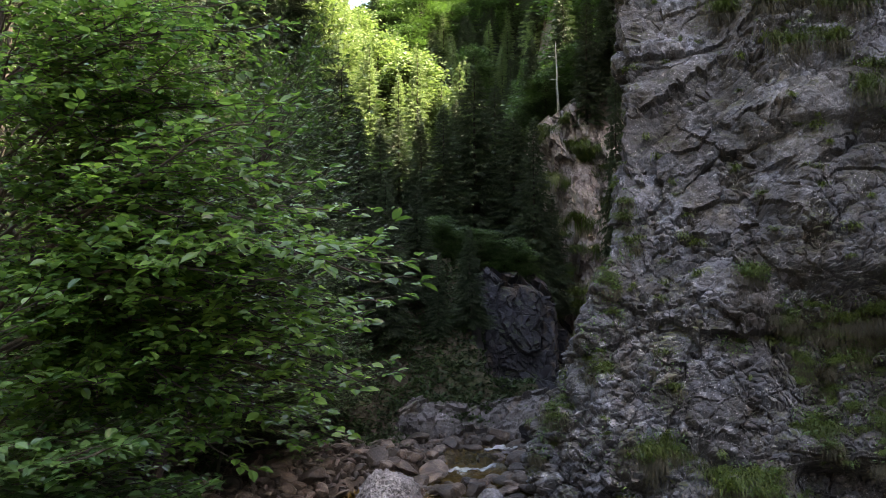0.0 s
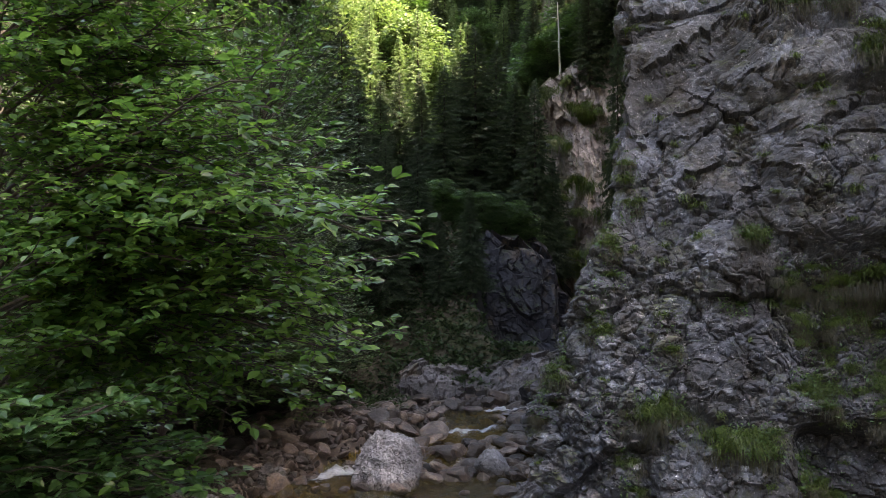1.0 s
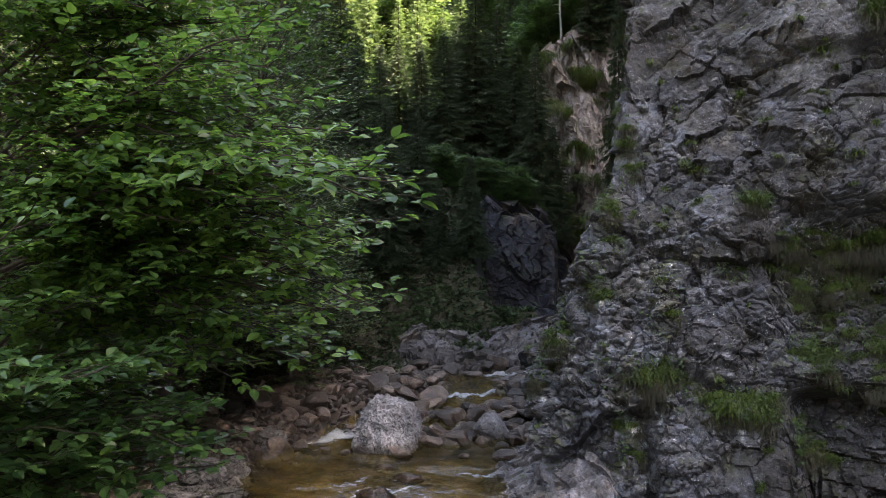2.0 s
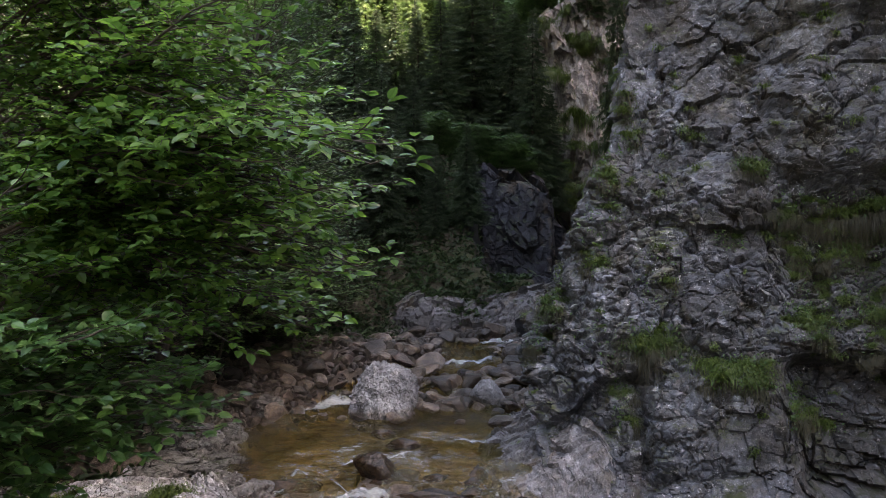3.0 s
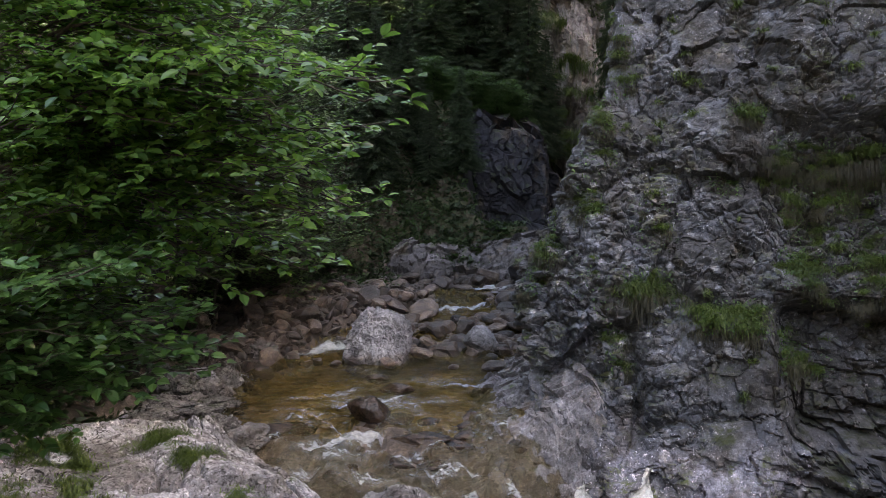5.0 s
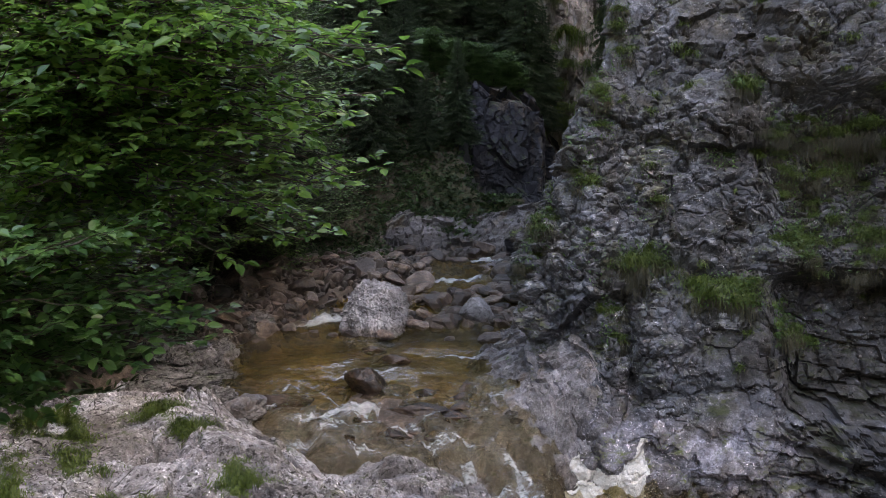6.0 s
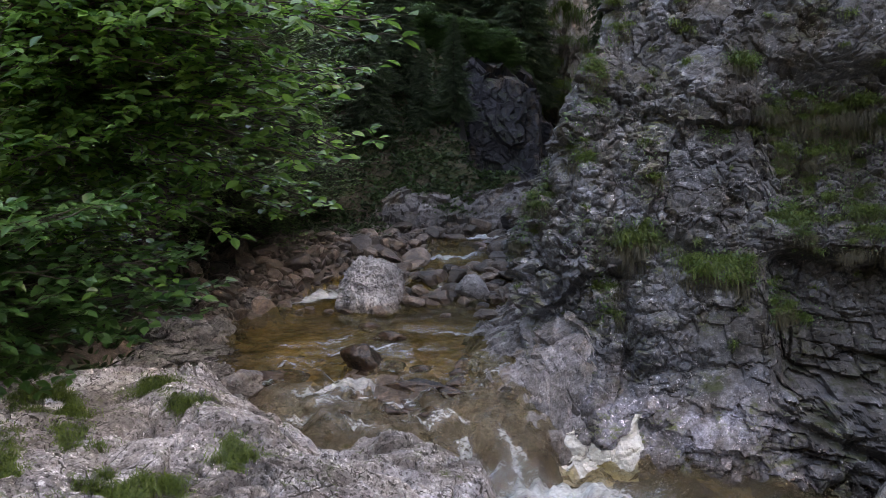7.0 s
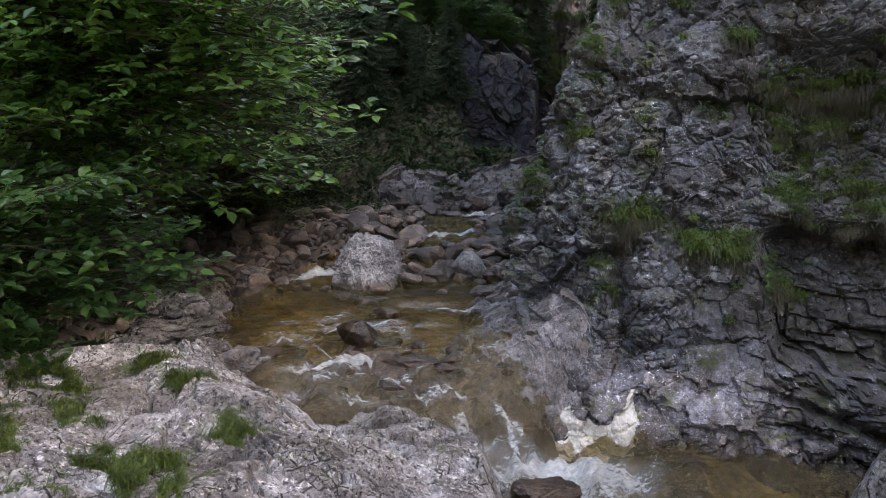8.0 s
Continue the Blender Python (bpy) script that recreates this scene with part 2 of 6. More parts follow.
def water_material():
    m, nt, bsdf = nodes_of("clear_amber_water")
    vec = position(nt)
    fine = noise_node(nt, 5.0, 4, 0.55, vec, (1.0, 1.6, 1.0))
    ripple = noise_node(nt, 16.0, 3, 0.5, vec, (1.0, 1.5, 1.0))
    h = math_node(nt, "ADD", fine, math_node(nt, "MULTIPLY", ripple, 0.35))
    b = nt.nodes.new("ShaderNodeBump")
    b.inputs["Strength"].default_value, b.inputs["Distance"].default_value = 1.0, 0.20
    nt.links.new(h, b.inputs["Height"])
    see = nt.nodes.new("ShaderNodeBsdfTransparent")
    sh = nt.nodes.new("ShaderNodeAttribute")
    sh.attribute_name = "shallow"
    nt.links.new(mixc(nt, sh.outputs["Fac"], (0.72, 0.63, 0.34), (0.93, 0.86, 0.70)), see.inputs[0])
    cloudy = nt.nodes.new("ShaderNodeBsdfDiffuse")
    murk = ramp(nt, noise_node(nt, 1.3, 4, 0.6, vec), [(0.38, (0.10, 0.072, 0.020)), (0.62, (0.26, 0.195, 0.07))])
    nt.links.new(mixc(nt, sh.outputs["Fac"], murk, (0.36, 0.28, 0.17)), cloudy.inputs[0])
    clear = nt.nodes.new("ShaderNodeMixShader")
    nt.links.new(math_node(nt, "ADD", 0.20, math_node(nt, "MULTIPLY", sh.outputs["Fac"], -0.09)), clear.inputs[0])
    nt.links.new(see.outputs[0], clear.inputs[1])
    nt.links.new(cloudy.outputs[0], clear.inputs[2])
    gloss = nt.nodes.new("ShaderNodeBsdfGlossy")
    gloss.inputs["Roughness"].default_value = 0.06
    nt.links.new(b.outputs[0], gloss.inputs["Normal"])
    fr = nt.nodes.new("ShaderNodeFresnel")
    fr.inputs[0].default_value = 1.34
    nt.links.new(b.outputs[0], fr.inputs["Normal"])
    mx = nt.nodes.new("ShaderNodeMixShader")
    nt.links.new(fr.outputs[0], mx.inputs[0])
    nt.links.new(clear.outputs[0], mx.inputs[1])
    nt.links.new(gloss.outputs[0], mx.inputs[2])
    nt.links.new(mx.outputs[0], nt.nodes["Material Output"].inputs[0])
    return m


def foam_material():
    m, nt, bsdf = nodes_of("white_water_foam")
    vec = position(nt)
    n = noise_node(nt, 13.0, 10, 0.78, vec, (0.6, 1.8, 1.0, 0.0, 0.0, 0.6))
    bsdf.inputs["Base Color"].default_value = (0.76, 0.80, 0.80, 1)
    bsdf.inputs["Roughness"].default_value = 0.4
    at = nt.nodes.new("ShaderNodeAttribute")
    at.attribute_name = "froth"
    a = math_node(nt, "ADD", at.outputs["Fac"], math_node(nt, "MULTIPLY", math_node(nt, "SUBTRACT", n, 0.5), 1.7))
    nt.links.new(ramp(nt, a, [(0.16, (0, 0, 0)), (1.25, (0.86, 0.86, 0.86))]), bsdf.inputs["Alpha"])
    bump(nt, bsdf, n, 0.8, 0.05)
    return m


def bark_material(name, dark, light):
    m, nt, bsdf = nodes_of(name)
    vec = position(nt)
    n = noise_node(nt, 9.0, 6, 0.65, vec, (3.0, 3.0, 0.6))
    nt.links.new(ramp(nt, n, [(0.3, dark), (0.7, light)]), bsdf.inputs["Base Color"])
    bsdf.inputs["Roughness"].default_value = 0.9
    bump(nt, bsdf, n, 0.8, 0.02)
    return m


SOIL, BED, WATER, FOAM = soil_material(), bed_material(), water_material(), foam_material()
BARK = bark_material("grey_brown_bark", (0.02, 0.017, 0.013), (0.065, 0.055, 0.044))
DEADWOOD = bark_material("bleached_dead_wood", (0.30, 0.28, 0.26), (0.62, 0.59, 0.55))
LEAF_NEAR = leaf_material("broad_leaf_green", (0.044, 0.115, 0.043), (0.152, 0.290, 0.086), 0.22, 0.50)
LEAF_LOW = leaf_material("dark_shrub_leaf_green", (0.032, 0.100, 0.040), (0.105, 0.220, 0.076), 0.28, 0.38)
LEAF_MID = leaf_material("small_leaf_green", (0.024, 0.066, 0.021), (0.075, 0.157, 0.038), 0.40, 0.36)
# lit copy of the leaf green: sunlight of the ridge put into the colour
LEAF_SUN = leaf_material("sunlit_leaf_green", (0.056, 0.110, 0.040), (0.155, 0.225, 0.090), 0.5, 0.40)
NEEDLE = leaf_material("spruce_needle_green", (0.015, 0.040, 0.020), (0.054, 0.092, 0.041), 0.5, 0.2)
# needle green lightened the same way for trees standing in sun
NEEDLE_SUNLIT = leaf_material("sunlit_larch_needle_green", (0.086, 0.160, 0.074), (0.235, 0.315, 0.165), 0.6, 0.42)
# fern greens taken near black to carry the shade under the trees
FERN = leaf_material("shade_darkened_fern_green", (0.009, 0.028, 0.007), (0.032, 0.076, 0.014), 0.6, 0.3)
GRASS = leaf_material("grass_blade_green", (0.030, 0.066, 0.008), (0.095, 0.145, 0.018), 0.5, 0.3)
GRASS_DRY = leaf_material("dry_grass_brown", (0.018, 0.022, 0.008), (0.058, 0.048, 0.018), 0.6, 0.25)


# ---- numeric helpers ----
def hash01(i, j, k, seed):
    h = (i.astype(np.int64) * 374761393 + j.astype(np.int64) * 668265263 + k.astype(np.int64) * 2147483647 + seed * 1274126177) & 0xFFFFFFFF
    h = ((h ^ (h >> 13)) * 1274126177) & 0xFFFFFFFF
    h = ((h ^ (h >> 16)) * 2246822519) & 0xFFFFFFFF
    h = h ^ (h >> 15)
    return (h & 0xFFFFFF) / float(0x1000000)


def vnoise(p, seed=0):
    """Smooth lattice noise, -1 to 1, at an (n, 3) array of places."""
    f = np.floor(p)
    q = p - f
    q = q * q * (3 - 2 * q)
    i, j, k = (f[:, a].astype(np.int64) for a in range(3))
    out = np.zeros(len(p))
    for a in (0, 1):
        for b in (0, 1):
            for c in (0, 1):
                w = (q[:, 0] if a else 1 - q[:, 0]) * (q[:, 1] if b else 1 - q[:, 1]) * (q[:, 2] if c else 1 - q[:, 2])
                out += w * hash01(i + a, j + b, k + c, seed)
    return out * 2 - 1


def fbm(p, octaves=4, seed=0, gain=0.5):
    out, amp = np.zeros(len(p)), 1.0
    for o in range(octaves):
        out += amp * vnoise(p * 2.03 ** o, seed + 17 * o)
        amp *= gain
    return out


def facets(p, seed=0, tilt=0.6, lean=0.0):
    """Broken-stone relief: each irregular cell is a tilted plane. Returns the height, the nearness to a joint (0 at joints) and a random number for each cell."""
    base = np.floor(p).astype(np.int64)
    best = np.full(len(p), 1e9)
    second = np.full(len(p), 1e9)
    val = np.zeros(len(p))
    own = np.zeros(len(p))
    for a in (-1, 0, 1):
        for b in (-1, 0, 1):
            for c in (-1, 0, 1):
                i, j, k = base[:, 0] + a, base[:, 1] + b, base[:, 2] + c
                r = [hash01(i, j, k, seed + n) for n in range(3)]
                d = np.stack([p[:, 0] - i - r[0], p[:, 1] - j - r[1], p[:, 2] - k - r[2]], 1)
                dist = np.einsum("ij,ij->i", d, d)
                near = dist < best
                second = np.where(near, best, np.minimum(second, dist))
                if near.any():
                    dn = d[near]
                    ii, jj, kk = i[near], j[near], k[near]
                    t = [hash01(ii, jj, kk, seed + 5 + n) * 2 - 1 for n in range(4)]
                    val[near] = t[3] * 0.5 + tilt * (t[0] * dn[:, 0] + t[1] * dn[:, 1] + t[2] * dn[:, 2]) - lean * dn[:, 2]
                    own[near] = hash01(ii, jj, kk, seed + 11)
                best = np.where(near, dist, best)
    return val, np.sqrt(second) - np.sqrt(best), own


def sstep(a, b, x):
    t = np.clip((x - a) / (b - a), 0, 1)
    return t * t * (3 - 2 * t)


def raw_mesh(name, verts, faces, material, smooth=False, attrs=None):
    """A mesh from an (n, 3) array and an (m, 3 or 4) array of corners."""
    me = bpy.data.meshes.new(name)
    verts = np.asarray(verts, dtype=np.float32)
    faces = np.asarray(faces, dtype=np.int32)
    m, k = faces.shape
    me.vertices.add(len(verts))
    me.vertices.foreach_set("co", verts.ravel())
    me.loops.add(m * k)
    me.loops.foreach_set("vertex_index", faces.ravel())
    me.polygons.add(m)
    me.polygons.foreach_set("loop_start", np.arange(0, m * k, k, dtype=np.int32))
    me.polygons.foreach_set("use_smooth", np.full(m, smooth))
    for key, values in (attrs or {}).items():
        at = me.attributes.new(key, "FLOAT", "POINT")
        at.data.foreach_set("value", np.asarray(values, dtype=np.float32))
    me.materials.append(material)
    me.update(calc_edges=True)
    return me


def part(name, me, parent=None, label=""):
    ob = new(name, me)
    if parent is not None:
        ob.parent = parent
    if label:
        ob["label"] = label
    return ob


def thing(name, label, category, group="", at=None, me=None, kind=""):
    ob = new(name, me)
    if at is not None:
        ob.matrix_basis = at
    return tagged(ob, label, category, group, kind)


def grid_faces(nu, nv):
    i = np.arange(nu * nv).reshape(nu, nv)
    return np.stack([i[:-1, :-1], i[1:, :-1], i[1:, 1:], i[:-1, 1:]], -1).reshape(-1, 4)


def steps(*spans):
    """Joined even steps: (start, end, step), ..."""
    out = [np.arange(a, b - 1e-9, s) for a, b, s in spans]
    return np.concatenate(out + [np.array([spans[-1][1]])])


def tube(points, radii, sides=8):
    """Vertices and quads of a tapered, bent tube."""
    points = np.asarray(points, float)
    n = len(points)
    tang = np.gradient(points, axis=0)
    tang /= np.linalg.norm(tang, axis=1)[:, None] + 1e-9
    ref = np.where(np.abs(tang[:, 2:3]) > 0.9, np.array([[1.0, 0, 0]]), np.array([[0, 0, 1.0]]))
    s = np.cross(tang, ref)
    s /= np.linalg.norm(s, axis=1)[:, None] + 1e-9
    b = np.cross(tang, s)
    a = np.linspace(0, 2 * np.pi, sides, endpoint=False)
    ring = np.cos(a)[None, :, None] * s[:, None] + np.sin(a)[None, :, None] * b[:, None]
    v = points[:, None] + ring * np.asarray(radii, float)[:, None, None]
    i = np.arange(n * sides).reshape(n, sides)
    j = np.roll(i, -1, axis=1)
    f = np.stack([i[:-1], j[:-1], j[1:], i[1:]], -1).reshape(-1, 4)
    return v.reshape(-1, 3), f


def tri(f):
    f = np.asarray(f)
    return f if f.shape[1] == 3 else np.concatenate([f[:, :3], f[:, [0, 2, 3]]])


def join(pieces):
    vs, fs, n = [], [], 0
    for v, f in pieces:
        vs.append(v)
        fs.append(tri(f) + n)
        n += len(v)
    return np.concatenate(vs), np.concatenate(fs)


# ---- lie of the land ----
def left_edge(y):
    return np.interp(y, [8.6, 9.4, 9.8, 10.1, 10.6, 12.7, 14.7, 16.6, 17.6, 19.6, 20.5, 24, 28, 40], [1.0, 0.9, 0.0, -1.3, -2.3, -3.5, -3.3, -2.3, -0.9, 0.1, 2.3, 2.9, 3.6, 3.5])


def right_edge(y):
    return np.interp(y, [9.0, 12.5, 13.5, 15.0, 17.0, 18.5, 20, 24, 28, 40], [13.0, 12.5, 11.0, 5.0, 3.4, 3.0, 3.0, 4.2, 5.2, 5.5])


def water_level(x, y):
    """The stream: a top run, a step by the boulder, a pool, and a fall into the lower pool."""
    z = 0.30 * sstep(16.2, 17.3, y) + 0.12 * sstep(18.2, 18.8, y) + 0.05 * np.maximum(y - 19, 0)
    z = z - 0.28 * sstep(12.6, 11.0, y)
    fall = (y - 10.35) * 0.968 - (x + 0.6) * 0.251 - 1.1 * np.maximum(x - 1.45, 0)
    return z - 0.62 * sstep(0.75, -0.45, fall)


def land(x, y):
    """Height of the ground."""
    floor = np.interp(y, [-60, -30, -14, -5, 0, 1.2, 3, 5, 6.0, 7.0, 11.5, 13.5, 16, 17.5, 18.8, 19.6, 20.6, 22, 24.5, 26.5, 34, 60, 120, 260],
                      [24, 12, 5.5, 3.2, 2.75, 2.75, 1.95, 0.9, 0.0, -0.8, -0.6, 0.15, 0.25, 0.5, 0.62, 0.5, 0.55, 1.6, 3.5, 4.8, 5.6, 14.5, 37, 62])
    xl, xr = left_edge(y), right_edge(y)
    dl = xl - x
    near_right = (y < 9.0) & (x > 1.0)
    dl = np.where(y < 8.6, np.maximum(1.0 - x, 7.0 - y), dl)
    dnear = np.where(near_right, np.maximum(7.0 - y, 0), 0)
    dl = np.where(near_right, dnear, dl)
    left = floor + 0.72 * np.maximum(-4.2 - x, 0) + 0.02 * np.maximum(-x - 9, 0) ** 1.2
    ridge = np.interp(y, [18, 22, 26, 30, 40, 300], [0, 0, 1, 1, 0.2, 0])
    # a sunny wooded ridge, a dip behind it, and the far mountainside
    ridge_l = np.minimum(7.4 - 1.05 * np.minimum(x - 0.02 * (y - 60), 3.0), 60) + 0.10 * (y - 60) - 1.3 * np.maximum(y - 72, 0)
    far_m = np.minimum(9 + 1.05 * (y - 98), 4.4 + y * (0.245 + 1.6 * (x / np.maximum(y, 1) + 0.078)))
    far_m = np.minimum(far_m, 140)
    beyond = np.maximum(np.maximum(ridge_l, far_m), 7.5)
    left = left + (beyond - left) * sstep(38, 54, y)
    carve = sstep(22.0, 22.8, y) * sstep(30.0, 29.0, y) * sstep(0.6, 1.3, x)
    left = left + (np.minimum(left, 1.2) - left) * carve
    left = left - (1 - carve) * ridge * np.interp(x, [0.3, 1.2, 2.5, 3.3, 4.5], [0, 0.8, 1.8, 4.2, 4.6])
    right = floor * 0 + water_level(x, y) + np.interp(y, [8, 10, 14, 22, 50, 60, 80], [2.2, 1.4, 1.1, 1.9, 1.5, 1.2, 0.9]) * np.maximum(x - xr - 0.4, 0) + np.interp(y, [20, 34, 60, 120], [0, 3, 15, 48]) * np.where(y > 40, sstep(-1, np.interp(y, [40, 60], [0.1, 11]), x - xr), 1)
    # unseen heights on the right, raised to shade the gorge and far mountainside
    right = np.minimum(right + 0.9 * np.maximum(x - 26, 0) * sstep(78, 95, y), 1.0 * np.maximum(x - 26, 0) * sstep(78, 95, y) + np.interp(y, [-30, 9, 16, 30, 45, 60, 110, 260], [52, 52, 46, 34, 21, 17, 44, 66]) + 0.02 * x)
    right = np.maximum(right, far_m)
    bed = water_level(x, y) - 0.32 + 0.16 * sstep(12.8, 11.8, y) * sstep(9.8, 10.6, y)
    bed = np.where(y > 26, np.minimum(bed + 0.3 * (y - 26), floor - 1.0), bed)
    bed = bed + (left - 0.6 - bed) * sstep(40, 60, y)
    z = bed + (left - bed) * sstep(-0.25, 0.45, dl)
    return np.where(x > xr, bed + (right - bed) * sstep(0.0, 0.8, x - xr), z)


def land1(x, y):
    return float(land(np.array([x], float), np.array([y], float))[0])


def build_ground():
    gx = steps((-400, -60, 20), (-60, -14, 1.5), (-14, -6, 0.3), (-6, 5, 0.07), (5, 14, 0.3), (14, 60, 1.5), (60, 400, 20))
    gy = steps((-300, -20, 20), (-20, 4, 1.0), (4, 8, 0.25), (8, 22, 0.07), (22, 30, 0.12), (30, 60, 0.8), (60, 160, 2.5), (160, 900, 40))
    X, Y = np.meshgrid(gx, gy, indexing="ij")
    x, y = X.ravel(), Y.ravel()
    z = land(x, y)
    p = np.stack([x, y, z], 1)
    z = z + np.where((y > 13) & (y < 21) & (x > -5) & (x < 3), 0.03, 0.10) * fbm(p * 0.9, 4, 3) + np.where(np.abs(x) > 8, 0.5, 0.0) * fbm(p * 0.25, 3, 9)
    rocky = sstep(18.6, 19.2, y) * sstep(30, 27, y) * sstep(-3.5, -1.5, x)
    f1, e1, ce1 = facets(p * 1.1 + 3, 41)
    f2, e2, ce2 = facets(p * 3.2, 43)
    z = z + rocky * (0.12 * f1 + 0.08 * f2)
    rapid = sstep(10.1, 10.5, y) * sstep(13.2, 12.4, y) * sstep(-2.8, -2.0, x) * sstep(2.2, 1.4, x)
    z = z + rapid * (0.14 * f1 + 0.11 * f2 + 0.02)
    me = raw_mesh("ground", np.stack([x, y, z], 1), grid_faces(len(gx), len(gy)), SOIL)
    me.materials.append(BED)
    me.materials.append(ROCK_SHADE_DARK)
    me.materials.append(GRAVEL)
    me.materials.append(ROCK_APRON)
    F = grid_faces(len(gx), len(gy))
    cx, cy, cz = x[F].mean(1), y[F].mean(1), z[F].mean(1)
    idx = np.zeros(len(F), np.int32)
    wl = water_level(cx, cy)
    wob = 0.5 * fbm(np.stack([cx, cy, cz], 1) * 1.3, 3, 77)
    idx[(cz < wl + 0.6 + wob) & (cy > 5) & (cy < 21) & (cx > -6) & (cx < 14)] = 3
    idx[(cz < wl - 0.04) & (cy > 5) & (cy < 24) & (cx > -6) & (cx < 14)] = 1
    idx[(cz < wl - 0.04) & (cy > 8) & (cy < 12.2 + wob) & (cx > -3) & (cx < 3.5)] = 4
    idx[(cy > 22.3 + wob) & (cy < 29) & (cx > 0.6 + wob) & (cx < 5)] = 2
    me.polygons.foreach_set("material_index", idx)
    return tagged(new("ground", me), "dark forest floor and gravel river bed of a gorge", "ground", kind="structure")


build_ground()


# ---- cliffs ----
def edge_x(z):
    return np.interp(z, [-1.5, -0.4, 0, 1.6, 2.2, 3, 4.1, 5, 6, 8.3, 9.6, 14, 20], [1.85, 1.7, 1.55, 1.32, 1.52, 1.88, 2.36, 2.72, 2.95, 3.35, 3.3, 3.6, 4.7])


def front_y(x, z):
    y = 11.2 + 0.50 * (np.minimum(z, 9.0) + 0.9) + 0.18 * np.maximum(z - 9.0, 0) + 1.2 * np.maximum(2.2 - x, 0) * sstep(6.0, 2.0, z)
    # past x 7.4 the unseen face bends forward, added to block sky light
    y = y - 0.30 * np.clip(x - 2.2, 0, 4.0) * sstep(5.0, 0.5, z) - 0.08 * np.maximum(x - 4.0, 0) - 1.25 * np.maximum(x - 7.4, 0)
    y = y - 0.30 * sstep(0.75, -0.3, z) * sstep(0.3, 1.0, x) * sstep(3.2, 2.0, x)
    y = y + 1.15 * sstep(-0.3, 0.3, z) * sstep(2.0, 1.5, z) * sstep(4.4, 5.2, x) - 0.5 * sstep(-0.9, -1.4, z)
    y = y - 0.50 * sstep(4.7, 5.5, x) * sstep(6.5, 6.9, z - 0.15 * (x - 5.0)) - 0.55 * sstep(4.8, 5.7, x) * sstep(4.1, 4.6, z)
    y = y + 0.30 * sstep(1.9, 2.7, z) * sstep(4.6, 5.9, x) * sstep(4.4, 3.2, z)
    y = y + 0.55 * sstep(1.7, 2.5, z) * sstep(4.4, 5.4, x) * sstep(5.0, 3.2, z)
    return y


# bare slabs that stand proud of the broken face: x, z, half length, half height, turn in degrees, lift
SLABS = [
    (3.95, 7.90, 0.72, 0.27, 32, 0.30), (4.90, 7.40, 0.42, 0.46, 20, 0.22), (3.72, 6.62, 0.70, 0.55, 12, 0.10), (4.62, 6.62, 0.42, 0.20, -24, 0.20),
    (3.98, 5.72, 0.42, 0.30, 18, 0.28), (4.46, 5.32, 0.42, 0.27, 8, 0.22), (5.28, 5.70, 0.42, 0.25, -28, 0.20), (3.76, 2.62, 0.33, 0.38, 40, 0.20),
    (4.16, 4.28, 0.44, 0.24, 10, 0.16), (4.50, 3.32, 0.22, 0.28, 70, 0.14), (4.03, 0.78, 0.36, 0.32, -8, 0.12), (4.00, 0.12, 0.36, 0.30, 4, 0.14),
    (3.62, -0.36, 0.70, 0.22, -14, 0.16), (2.50, -0.20, 0.36, 0.34, 30, 0.16), (5.9, 6.5, 0.5, 0.22, 30, 0.16),
]


